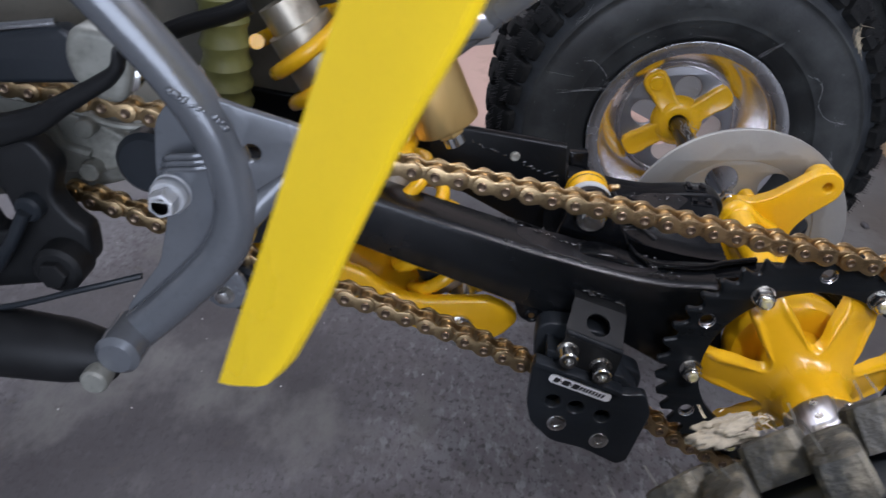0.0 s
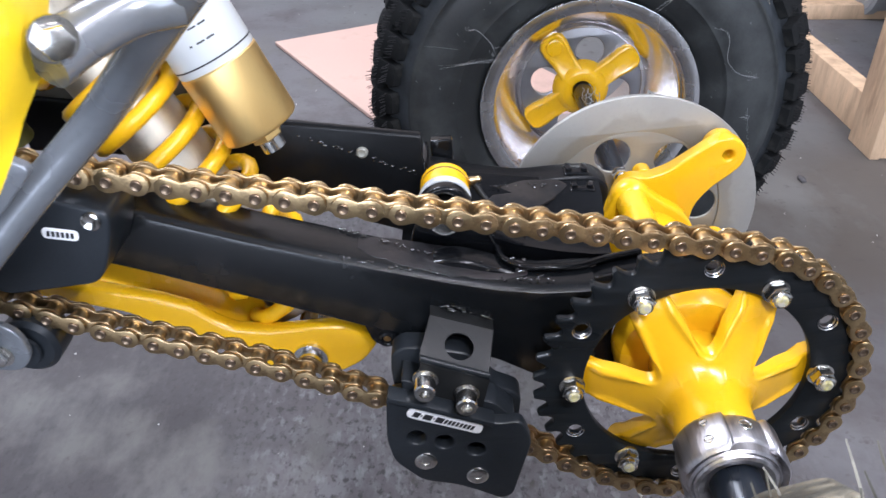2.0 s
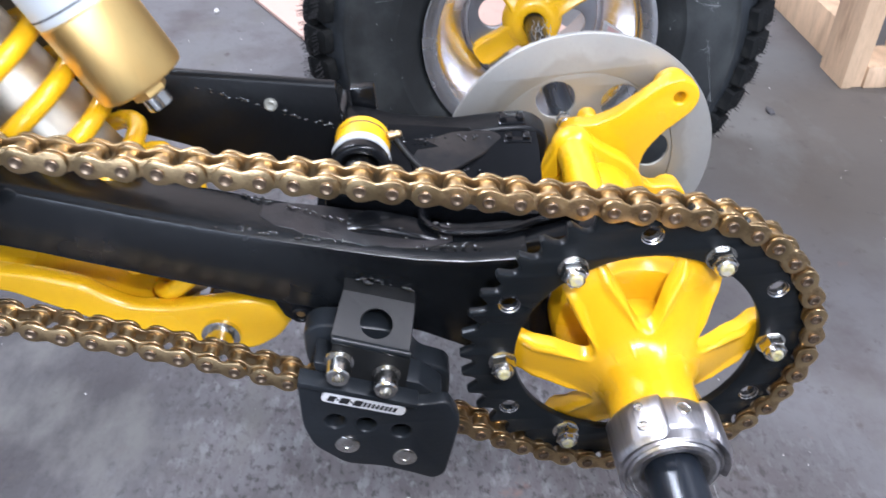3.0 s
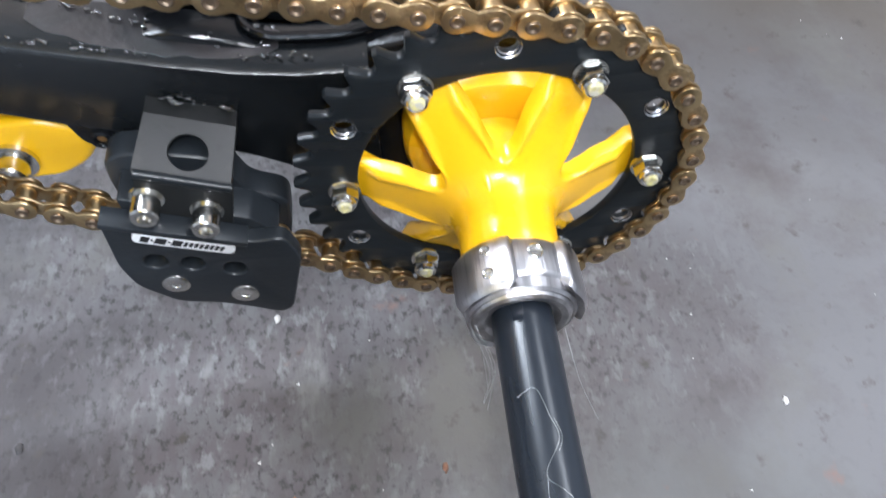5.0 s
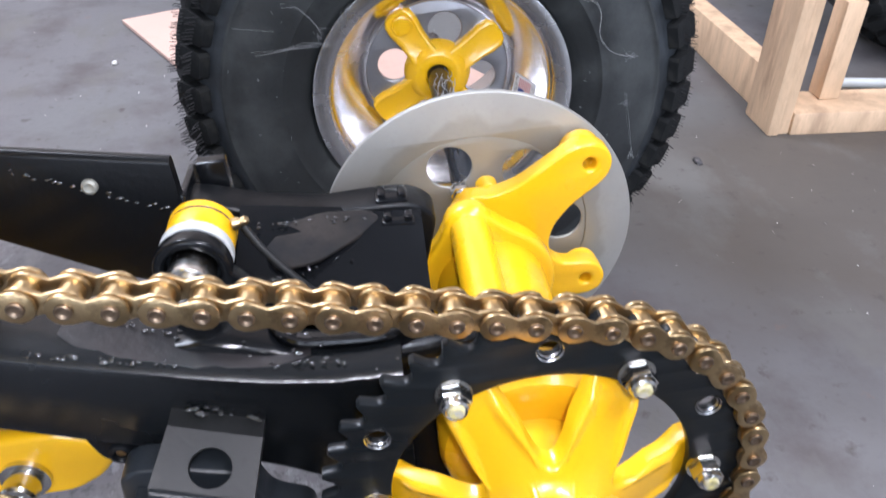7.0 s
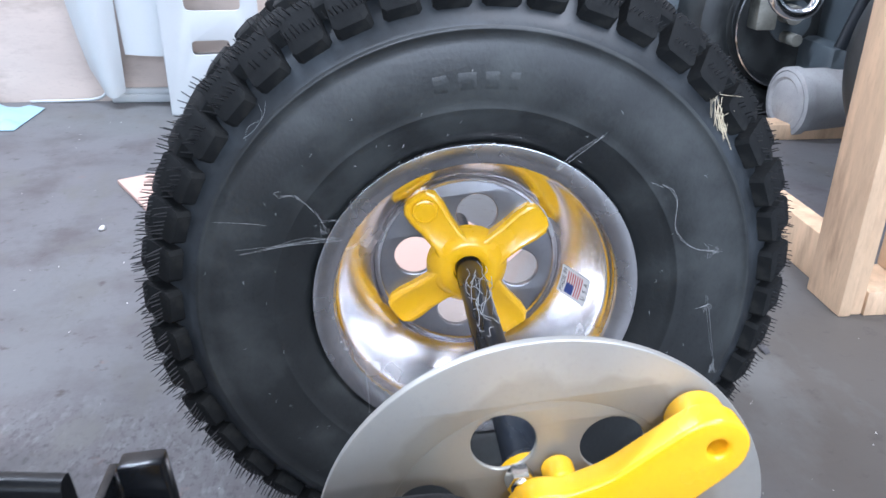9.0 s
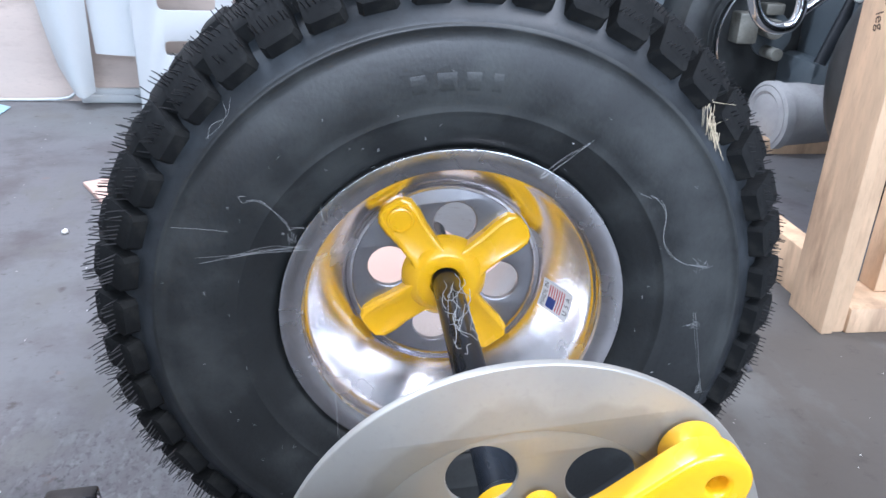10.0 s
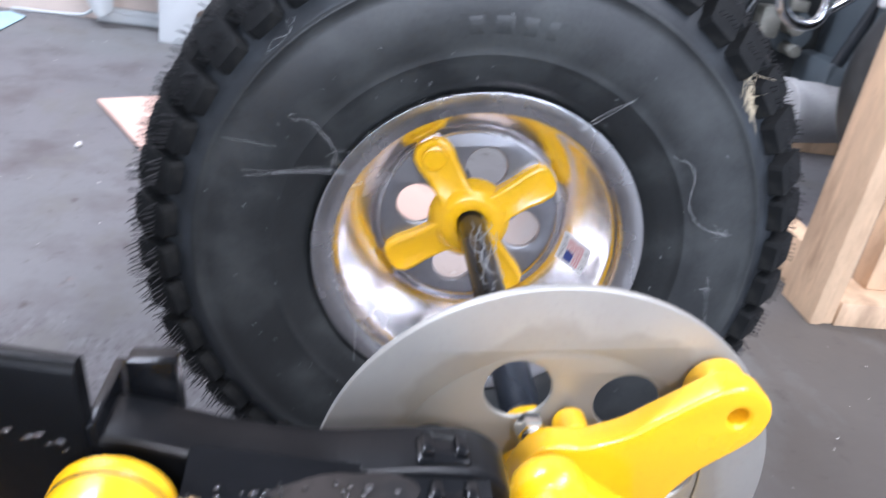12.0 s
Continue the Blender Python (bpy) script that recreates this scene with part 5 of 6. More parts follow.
part("pivot_plate", plate(rounded(bz([(-0.412, 0.478), (-0.395, 0.46), (-0.386, 0.43), (-0.386, 0.40), (-0.402, 0.372), (-0.440, 0.335), (-0.468, 0.312), (-0.478, 0.324), (-0.465, 0.340), (-0.446, 0.362), (-0.434, 0.395), (-0.434, 0.43), (-0.428, 0.46)]), 0.006), -0.060, -0.054, [], 0.0012), FRAME, frame_part)
part("gusset_plate", plate(rounded(bz([(-0.405, 0.483), (-0.372, 0.470), (-0.342, 0.460), (-0.330, 0.452), (-0.352, 0.431), (-0.382, 0.412)]), 0.005), -0.066, -0.060, [circle(-0.371, 0.443 - A, 0.0055, 20)], 0.0012), FRAME, frame_part)
part("pivot_nut", join(lathe([(-0.056, 0.0125), (-0.060, 0.0125), (-0.061, 0.0115), (-0.063, 0.0115), (-0.064, 0.0119), (-0.066, 0.0119), (-0.068, 0.0104)], 36, x=-0.427, z=0.4135 - A), hexagon(-0.079, -0.067, 0.0088, -0.427, 0.4135 - A, 0.0032, 0.3, 0.0024)), PALENUT, frame_part, "pale swingarm pivot nut")
part("frame_weld", join(*[sweep(spline([(-0.428 + 0.002 * k, -0.064 - 0.001 * k, 0.4300 + 0.0042 * k - A), (-0.417, -0.071, 0.4345 + 0.0040 * k - A), (-0.404, -0.073, 0.4360 + 0.0040 * k - A), (-0.394, -0.071, 0.4365 + 0.0038 * k - A)]), 0.0020, 8) for k in range(3)]), FRAME, frame_part, "ridged weld over the pivot")
rnd = random.Random(12)
beads = []
for k in range(34):
    u = k / 33
    bead = bmesh.new()
    bmesh.ops.create_icosphere(bead, subdivisions=2, radius=rnd.uniform(0.0016, 0.0028), matrix=Matrix.Translation((-0.4065 + 0.024 * u + rnd.uniform(-0.001, 0.001), -0.0790 + 0.008 * u, 0.4850 - 0.023 * u - A + rnd.uniform(-0.0016, 0.0016))) @ Matrix.Diagonal((1.3, 0.7, 0.8, 1)))
    beads.append(bead)
tagged(part("gusset_weld", join(*beads), FRAME, frame_part), kind="stuff")
part("side_tube", sweep(spline([(-0.272, -0.127, 0.5185 - A), (-0.264, -0.113, 0.5225 - A), (-0.251, -0.098, 0.5260 - A), (-0.236, -0.090, 0.5265 - A)]), 0.0098, 16), FRAME, frame_part)
part("clamp_bolt", join(moved(join(hexagon(-0.003, 0.004, 0.0058, 0, 0), lathe([(0.004, 0.0078), (0.006, 0.0078), (0.006, 0.004)], 20)), Matrix.Translation((-0.262, -0.134, 0.527 - A)) @ Matrix.Rotation(radians(35), 4, "Z"))), ZINC, frame_part)
part("hose_clip", moved(join(lathe([(-0.004, 0.009), (-0.010, 0.009), (-0.011, 0.0075), (-0.011, 0.004), (-0.007, 0.0035), (-0.007, 0.0)], 20)), Matrix.Translation((-0.450, -0.028, 0.478 - A))), ZINC, frame_part, "zinc socket screw")

# foot peg mount, pedal and engine parts ahead of the pivot
peg = part("foot_peg_mount", sweep([(-0.62, -0.075, 0.309 - A), (-0.560, -0.075, 0.306 - A), (-0.515, -0.075, 0.300 - A), (-0.484, -0.075, 0.296 - A)], [0.023, 0.024, 0.022, 0.016], 20), MATTBLACK, bike, "black foot peg mount")
part("peg_bolt", join(moved(lathe([(0, 0.0092), (-0.012, 0.0092), (-0.014, 0.0076), (-0.014, 0.0)], 20), Matrix.Translation((-0.489, -0.088, 0.2945 - A)))), CASE, peg)
part("peg_collar", rod(-0.093, -0.055, 0.0150, -0.4745, 0.3085 - A, 28, 0.004), FRAME, peg, "grey painted collar")
lever = rounded(bz([(-0.640, 0.428), (-0.5385, 0.436), (-0.5062, 0.4458), (-0.484, 0.4600), (-0.4536, 0.4766), (-0.4440, 0.4868), (-0.4430, 0.5016), (-0.4490, 0.5000), (-0.4523, 0.4885), (-0.484, 0.4730), (-0.5084, 0.4622), (-0.5317, 0.4566), (-0.640, 0.450)]), 0.005)
pedal = part("brake_pedal", plate(lever, -0.052, -0.036, [], 0.0045, 3), MATTBLACK, bike, "black brake pedal lever")
body = rounded(bz([(-0.660, 0.437), (-0.547, 0.4372), (-0.5237, 0.4394), (-0.511, 0.418), (-0.521, 0.397), (-0.512, 0.380), (-0.5023, 0.3718), (-0.5054, 0.3446), (-0.532, 0.3297), (-0.585, 0.3234), (-0.660, 0.328)]), 0.008)
slot_ = rounded(bz([(-0.5585, 0.403), (-0.553, 0.402), (-0.548, 0.374), (-0.569, 0.370), (-0.575, 0.390)]), 0.004)
part("pedal_bracket", plate(body, -0.038, -0.018, [slot_], 0.004, 3), MATTBLACK, pedal, "black cast pedal bracket with a slot")
part("pedal_boss", join(rod(-0.056, -0.030, 0.017, -0.522, 0.350 - A, 28, 0.003), rod(-0.062, -0.054, 0.010, -0.522, 0.350 - A, 6, 0.001)), MATTBLACK, pedal)
part("pedal_rod", join(rod(-0.048, -0.036, 0.009, -0.534, 0.392 - A, 20, 0.002), sweep(spline([(-0.534, -0.050, 0.392 - A), (-0.552, -0.052, 0.366 - A), (-0.575, -0.050, 0.345 - A), (-0.62, -0.048, 0.338 - A)]), 0.0045, 10)), NYLON, pedal)
case = part("engine_case", join(plate(rounded(bz([(-0.68, 0.500), (-0.560, 0.470), (-0.500, 0.440), (-0.470, 0.415), (-0.465, 0.390), (-0.50, 0.376), (-0.56, 0.362), (-0.68, 0.36)]), 0.02), 0.030, 0.120, [], 0.006, 2), plate(rounded(bz([(-0.60, 0.456), (-0.51, 0.427), (-0.485, 0.410), (-0.50, 0.388), (-0.60, 0.382)]), 0.012), 0.022, 0.034, [], 0.004, 2)), CASE, bike, "cast alloy engine case")
part("case_rib", join(*[rod(0.010, 0.030, 0.007, x, z - A) for x, z in ((-0.515, 0.425), (-0.545, 0.440), (-0.52, 0.392))]), CASE, case)
part("case_seam", join(sweep(spline([(-0.575, 0.0215, 0.446 - A), (-0.530, 0.0210, 0.436 - A), (-0.498, 0.0210, 0.424 - A), (-0.470, 0.0260, 0.420 - A)]), 0.0028, 8), sweep(spline([(-0.545, 0.0205, 0.428 - A), (-0.538, 0.0200, 0.410 - A), (-0.520, 0.0205, 0.402 - A)]), 0.0040, 8)), CASE, case)
part("case_cover", rod(0.006, 0.040, 0.0235, -0.4735, 0.4000 - A, 32, 0.004), NYLON, case)
bellows = [Vector(p) for p in spline([(-0.418, 0.080, 0.570 - A), (-0.426, 0.080, 0.510 - A), (-0.4310, 0.080, 0.455 - A), (-0.438, 0.086, 0.405 - A)], 10)]
part("intake_boot", sweep(bellows, [0.0175 + 0.0016 * math.cos(k * 2.1) for k in range(len(bellows))], 20), OLIVE, bike, "olive rubber intake boot")
part("boot_clamp", sweep(spline([(-0.462, 0.050, 0.4800 - A), (-0.4378, 0.050, 0.4877 - A), (-0.415, 0.050, 0.4935 - A), (-0.3985, 0.052, 0.4990 - A)]), 0.0055, 10, squash=1.5), MATTBLACK, bike, "black hose clamp strap")
part("airbox_side", plate(rounded(bz([(-0.540, 0.640), (-0.500, 0.491), (-0.486, 0.4353), (-0.452, 0.4430), (-0.452, 0.4911), (-0.440, 0.640)]), 0.010), 0.100, 0.112, [], 0.004, 3), AIRBOX, bike, "dull brown-grey airbox side")
part("side_shroud", plate(rounded(bz([(-0.700, 0.462), (-0.560, 0.470), (-0.500, 0.486), (-0.486, 0.520), (-0.500, 0.640), (-0.700, 0.640)]), 0.010), 0.060, 0.072, [], 0.004, 3), AIRBOX, bike, "dull dark side shroud")
part("inner_guard", plate(rounded(bz([(-0.470, 0.440), (-0.445, 0.470), (-0.435, 0.600), (-0.330, 0.600), (-0.320, 0.400), (-0.440, 0.395)]), 0.010), 0.150, 0.156, [], 0.002, 2), AIRBOX, bike, "dull dark inner guard")
part("brake_hose", sweep(spline([(-0.62, -0.06, 0.330 - A), (-0.56, -0.072, 0.332 - A), (-0.50, -0.068, 0.345 - A), (-0.46, -0.06, 0.352 - A)]), 0.0022, 8), NYLON, bike, "black brake hose")
part("cylinder_fin", join(*[box(-0.42, 0.11, (0.50 + 0.012 * k) - A, -0.33, 0.17, (0.504 + 0.012 * k) - A, 0.001) for k in range(6)]), CASE, bike, "alloy reservoir mount fins")

part("side_panel", plate(rounded(bz([(-0.660, 0.462), (-0.4984, 0.4627), (-0.5016, 0.4721), (-0.4974, 0.4939), (-0.5033, 0.4993), (-0.546, 0.4965), (-0.660, 0.490)]), 0.005), -0.004, 0.012, [], 0.003, 3), NYLON, bike, "dark blue-black side panel")
# bright rod stands in for the highlight along the panel's top edge
part("exhaust_pipe", sweep([(-0.68, -0.002, 0.4915 - A), (-0.546, -0.002, 0.4985 - A), (-0.508, 0.002, 0.5005 - A)], 0.0035, 12), CHROME, bike, "thin bright rod drawn for the highlight on the side panel's top edge")
part("frame_lug", plate(rounded(bz([(-0.474, 0.512), (-0.446, 0.506), (-0.440, 0.488), (-0.452, 0.462), (-0.476, 0.470), (-0.482, 0.492)]), 0.010), -0.046, -0.014, [], 0.005, 3), CASE, frame_part, "cast grey lug")

# ---- rear fender ----
def fender_sheet(thick):
    """The lower front corner of the fender: a sheet with a folded outer rim and a slanting lower edge."""

    def ramp(v, pairs):
        for (a, p), (b, q) in zip(pairs, pairs[1:]):
            if v <= b:
                return p + (q - p) * max(0, (v - a) / (b - a))
        return pairs[-1][1]

    LOW = ((0, 0.4915), (0.04, 0.4940), (0.12, 0.5000), (0.2, 0.5085), (0.3, 0.5130), (0.45, 0.5020), (0.70, 0.4925), (1.0, 0.4850))
    bm = bmesh.new()
    rows = []
    for j in range(29):
        v = j / 28
        row = []
        for i in range(49):
            u = i / 48
            low = sum(ramp(min(1, max(0, u + 0.03 * q)), LOW) for q in range(-3, 4)) / 7
            z = low + v ** 1.3 * (0.68 - low)
            lift = z - 0.49
            rim_x, rim_y = -0.2985 + 0.42 * lift, -0.320
            fold = ramp(lift, ((0, 0.42), (0.02, 0.72), (0.04, 0.86), (0.06, 0.92), (0.08, 1.00), (0.10, 1.14), (0.19, 1.25)))
            fold_x, fold_y = rim_x + 0.030 * fold, -0.322 - 0.024 * fold
            end_y = ramp(z, ((0.485, -0.166), (0.495, -0.141), (0.514, -0.112), (0.543, -0.104), (0.68, -0.095)))
            end_x = -0.284 + 0.30 * max(0, z - 0.50)
            x = y = 0
            for q in range(-3, 4):  # rounds the fold over
                w = min(1, max(0, u + 0.028 * q * min(1, 6 * u, 6 * (1 - u))))
                if w < 0.2:
                    s = w / 0.2
                    px, py = rim_x + (fold_x - rim_x) * s, rim_y + (fold_y - rim_y) * s
                else:
                    s = (w - 0.2) / 0.8
                    py = fold_y + (end_y - fold_y) * s
                    px = fold_x + (end_x - fold_x) * s - 0.020 * math.sin(math.pi * min(1, s * 1.25)) * min(1, lift / 0.05)
                x, y = x + px / 7, y + py / 7
            row.append(bm.verts.new((x, y, z - A)))
        rows.append(row)
    for a, b in zip(rows, rows[1:]):
        for i in range(48):
            bm.faces.new((a[i], a[i + 1], b[i + 1], b[i]))
    bmesh.ops.recalc_face_normals(bm, faces=bm.faces)
    bmesh.ops.solidify(bm, geom=bm.faces[:], thickness=thick)
    return bm


fender = part("rear_fender", fender_sheet(0.003), PLASTIC_YELLOW, bike, "bright yellow plastic rear fender", 50)
for x, y, z in ((-0.2745, -0.202, 0.545), (-0.2835, -0.278, 0.529)):
    part("fender_screw", moved(lathe([(0, 0.0040), (-0.0015, 0.0038), (-0.0024, 0.0030), (-0.0012, 0.0016), (-0.0012, 0.0)], 18), Matrix.Translation((x, y, z - A)) @ Matrix.Rotation(radians(90), 4, "Z")), ZINC, fender)


# ---- timber crate frame ----
crate = thing("timber_crate_frame", "pale pine timber crate frame with upright leg", "crate", (0.54, 0.79, 0))


def timber(name, x0, y0, z0, x1, y1, z1, label=""):
    return part(name, box(x0 - 0.54, y0 - 0.79, z0, x1 - 0.54, y1 - 0.79, z1, 0.002), WOOD, crate, label)


timber("leg", 0.539, 0.786, 0.0, 0.556, 0.868, 1.32)
timber("leg_stud", 0.5565, 0.790, 0.0, 0.574, 0.866, 1.32)
timber("base_rail", 0.5745, 0.786, 0.0, 1.35, 0.868, 0.036)
timber("block", 0.636, 0.832, 0.0365, 0.668, 0.868, 0.190)
timber("side_rail", 0.560, 0.8685, 0.0, 0.598, 1.62, 0.072)
timber("back_rail", 0.600, 1.560, 0.0, 1.35, 1.62, 0.036)
for text, z, size in (('52"', 0.421, 0.024), ("leg", 0.394, 0.019)):
    bm = words(text, size, PENCIL, "handwriting", 0.0002)
    moved(bm, Matrix.Translation((-0.0012, 0.031 if size > 0.02 else 0.040, z)) @ Matrix.Rotation(radians(-90), 4, "Z") @ Matrix.Rotation(radians(90), 4, "X") @ Matrix.Rotation(radians(-70), 4, "Z"))
    part("handwriting", bm, PENCIL, crate, "pencilled writing")

# ---- loose things on the floor ----
board = part("floor_board", box(0, 0, 0.001, 0.42, 0.78, 0.009, 0.001), BOARD)
board.matrix_world = pose(-0.558, 1.383, 0, 0, 0, 31) @ pose(0, -0.78, 0)
tagged(board, "flat peach-coloured board lying on the concrete", "board")

pipe = part("white_pipe", sweep([(0.72, 0.956, 0.009), (0.835, 0.942, 0.009)], 0.009, 14), WHITEPLASTIC)
tagged(pipe, "short white plastic pipe on the floor", "pipe")


def tarp():
    bm = bmesh.new()
    grid = [[bm.verts.new((-1.20 + 0.028 * i, 1.80 + 0.022 * j - 0.004 * i, 0.003 + max(0, noise.noise((i * 0.45, j * 0.5, 2)) * 0.03 + 0.012) * min(1, min(i, 11 - i, j, 9 - j) / 2))) for j in range(10)] for i in range(12)]
    for i in range(11):
        for j in range(9):
            bm.faces.new((grid[i][j], grid[i + 1][j], grid[i + 1][j + 1], grid[i][j + 1]))
    bmesh.ops.recalc_face_normals(bm, faces=bm.faces)
    bmesh.ops.solidify(bm, geom=bm.faces[:], thickness=0.0015)
    return bm


tagged(part("tarpaulin", tarp(), TARP, None, "", 70), "crumpled light blue tarpaulin on the floor", "tarpaulin")
strip = part("plastic_strip", join(sweep(spline([(-0.95, 2.02, 0.004), (-0.84, 2.016, 0.006), (-0.775, 2.012, 0.012), (-0.748, 2.010, 0.034), (-0.742, 2.012, 0.038)]), [0.004] * 33, 8), box(-0.742, 2.004, 0.0, -0.30, 2.026, 0.022, 0.004), box(-0.742, 2.010, 0.020, -0.30, 2.027, 0.036, 0.004)), WHITEPLASTIC, None, "", 60)
tagged(strip, "curled white plastic strip along the wall foot", "strip")


# white plastic bodywork leaning on the wall
def shell(rows, thick):
    bm = bmesh.new()
    g = [[bm.verts.new(p) for p in row] for row in rows]
    for a, b in zip(g, g[1:]):
        for i in range(len(a) - 1):
            bm.faces.new((a[i], a[i + 1], b[i + 1], b[i]))
    bmesh.ops.recalc_face_normals(bm, faces=bm.faces)
    bmesh.ops.solidify(bm, geom=bm.faces[:], thickness=thick)
    return bm


rows = []
for j in range(13):
    v = j / 12
    left, right = -0.752 - 0.085 * v ** 0.6, -0.690 + 0.02 * v
    rows.append([(left + (right - left) * i / 10, 1.985 - 0.05 * math.sin(math.pi * i / 10 * 0.8) - 0.02 * v, 0.040 + 0.55 * v + 0.010 * math.cos(i * 0.5)) for i in range(11)])
panel = part("white_fender", shell(rows, 0.004), WHITEPLASTIC, None, "", 60)
tagged(panel, "white plastic fender panel leaning against the plywood wall", "bodywork")
rows = []
for j in range(9):
    v = j / 8
    rows.append([(-0.672 + 0.135 * i / 6 - 0.02 * v, 1.955 - 0.03 * math.sin(i / 6 * 2) , 0.135 + 0.45 * v) for i in range(7)])
part("panel_skirt", shell(rows, 0.004), WHITEPLASTIC, panel)
slot = [(-0.560, 0.0), (-0.500, 0.0), (-0.470, 0.085), (-0.360, 0.110), (-0.330, 0.135), (-0.330, 0.62), (-0.555, 0.62)]
holes_ = [rounded([(-0.492, 0.147), (-0.402, 0.150), (-0.402, 0.182), (-0.492, 0.180)], 0.012), rounded([(-0.50, 0.25), (-0.37, 0.25), (-0.37, 0.33), (-0.50, 0.33)], 0.015)]
support = thing("bodywork_support", "white plastic bodywork support with rounded slots", "bodywork", (-0.45, 1.87, 0))
for name, piece in (("front_panel", plate(rounded(slot, 0.012), 1.868, 1.874, holes_, 0.001)), ("side_flange", box(-0.562, 1.872, 0.0, -0.552, 1.93, 0.62, 0.002)),
                    ("lower_shelf", box(-0.545, 1.8745, 0.135, -0.34, 1.935, 0.141, 0.001)), ("upper_shelf", box(-0.545, 1.8745, 0.205, -0.34, 1.950, 0.213, 0.001))):
    part(name, moved(piece, Matrix.Translation((0.45, -1.87, 0))), WHITEPLASTIC, support, "", 40)

# grey drum lying beside the second machine
drum = thing("grey_drum", "grey weathered drum lying on its side", "drum", (0.865, 1.60, 0.0782), (0, 0, -84))
part("drum_shell", lathe([(0.014, 0.070), (0.0145, 0.0745), (0.030, 0.0745), (0.036, 0.073), (0.30, 0.073), (0.31, 0.0)], 48), GREYROLL, drum, "", 30)
part("drum_lid", lathe([(0.0, 0.0), (0.0, 0.040), (0.004, 0.050), (0.0, 0.056), (0.004, 0.068), (0.0138, 0.070)], 48), GREYROLL, drum, "", 30)
part("drum_rim", lathe([(0.004, 0.070), (0.008, 0.0782), (0.028, 0.0782), (0.030, 0.0747), (0.012, 0.0700)], 48, closed=True), GREYROLL, drum, "", 30)
part("drum_rim", lathe([(0.300, 0.0735), (0.304, 0.0782), (0.320, 0.0782), (0.322, 0.0735)], 48, closed=True), GREYROLL, drum, "", 30)

# ---- the second machine behind the crate ----
quad = thing("parked_quad_bike", "dark blue quad bike with chrome bars parked behind the crate", "quad bike", (1.1, 1.6, 0))


def at_quad(bm):
    return moved(bm, Matrix.Translation((-1.1, -1.6, 0)))


spare = part("tyre", at_quad(moved(lathe([(y - 0.4505, r) for y, r in tyre_profile()], 96, closed=True), Matrix.Translation((1.005, 1.030, 0.246)))), RUBBER, quad, "dusty black knobbly tyre", 60)
for k in range(40):
    for me, y, r, tilt, shift in ((SIDE_LUG, 0.0085, 0.2275, 46, 0), (MID_LUG, 0.085, 0.2400, 4, 0.5)):
        b = 2 * math.pi * (k + shift) / 40
        m = Matrix.Translation((1.005 - 1.1, 1.030 - 1.6, 0.246)) @ Matrix.Rotation(-b, 4, "Y") @ Matrix.Translation((r, y, 0)) @ Matrix.Rotation(radians(-tilt), 4, "Z")
        part("tread_lug", me, None, spare).matrix_basis = m @ Matrix(((0, 0, 1, 0), (0, 1, 0, 0), (-1, 0, 0, 0), (0, 0, 0, 1)))
part("rim", at_quad(moved(lathe([(0.018, 0.118), (0.004, 0.1215), (0.002, 0.1245), (0.003, 0.122), (0.015, 0.112), (0.05, 0.090), (0.055, 0.02), (0.06, 0.0)], 72), Matrix.Translation((1.005, 1.030, 0.246)))), POLISHED, quad, "polished rim", 50)
ring = part("front_rim", at_quad(moved(lathe([(0.0, 0.148), (-0.004, 0.151), (-0.002, 0.154), (0.02, 0.152), (0.06, 0.142), (0.10, 0.130), (0.10, 0.122), (0.03, 0.136)], 80, closed=True), Matrix.Translation((0.925, 1.70, 0.235)))), CHROME, quad, "scuffed bright rim edge", 50)
part("rim_dish", at_quad(moved(lathe([(0.06, 0.141), (0.075, 0.06), (0.04, 0.05), (0.035, 0.0)], 48), Matrix.Translation((0.925, 1.70, 0.235)))), NAVY, ring)
part("brake_caliper", at_quad(join(box(0.82, 1.70, 0.22, 0.87, 1.76, 0.29, 0.006), rod(1.69, 1.76, 0.022, 0.905, 0.255), rod(1.68, 1.76, 0.014, 0.915, 0.20), box(0.885, 1.71, 0.285, 0.93, 1.76, 0.31, 0.004))), CASE, ring)
part("front_tyre", at_quad(moved(lathe([(0.02, 0.156), (0.0, 0.165), (-0.01, 0.19), (0.005, 0.225), (0.04, 0.234), (0.14, 0.234), (0.16, 0.2), (0.15, 0.15), (0.10, 0.125)], 72), Matrix.Translation((0.925, 1.725, 0.235)))), RUBBER, quad, "dark front tyre", 50)
part("hull", at_quad(join(loft([[Vector((x, y, z)) for y, z in ((1.55, 0.18), (1.50, 0.30), (1.58, 0.42), (1.90, 0.42), (1.95, 0.20))] for x in (1.00, 1.15, 1.9)]), box(0.96, 1.60, 0.10, 1.5, 1.85, 0.20, 0.02))), NAVY, quad, "dark blue hull")
part("nerf_bar", at_quad(sweep(spline([(0.700, 1.50, 0.56), (0.722, 1.50, 0.40), (0.742, 1.50, 0.325), (0.775, 1.50, 0.292), (0.815, 1.50, 0.288), (0.838, 1.50, 0.312), (0.838, 1.50, 0.38), (0.826, 1.50, 0.56)], 10), 0.0125, 14)), CHROME, quad, "bright tubular nerf bar")
part("bar_stay", at_quad(sweep([(0.836, 1.505, 0.310), (1.02, 1.53, 0.435), (1.10, 1.55, 0.49)], 0.0105, 14)), CHROME, quad)
part("fork_strut", at_quad(join(sweep([(0.96, 1.58, 0.20), (1.05, 1.58, 0.48)], 0.014, 12), sweep([(1.03, 1.56, 0.18), (1.09, 1.56, 0.46)], 0.010, 12))), NYLON, quad)
part("hull_cover", at_quad(box(0.985, 1.53, 0.335, 1.045, 1.56, 0.365, 0.008)), WHITE, quad)
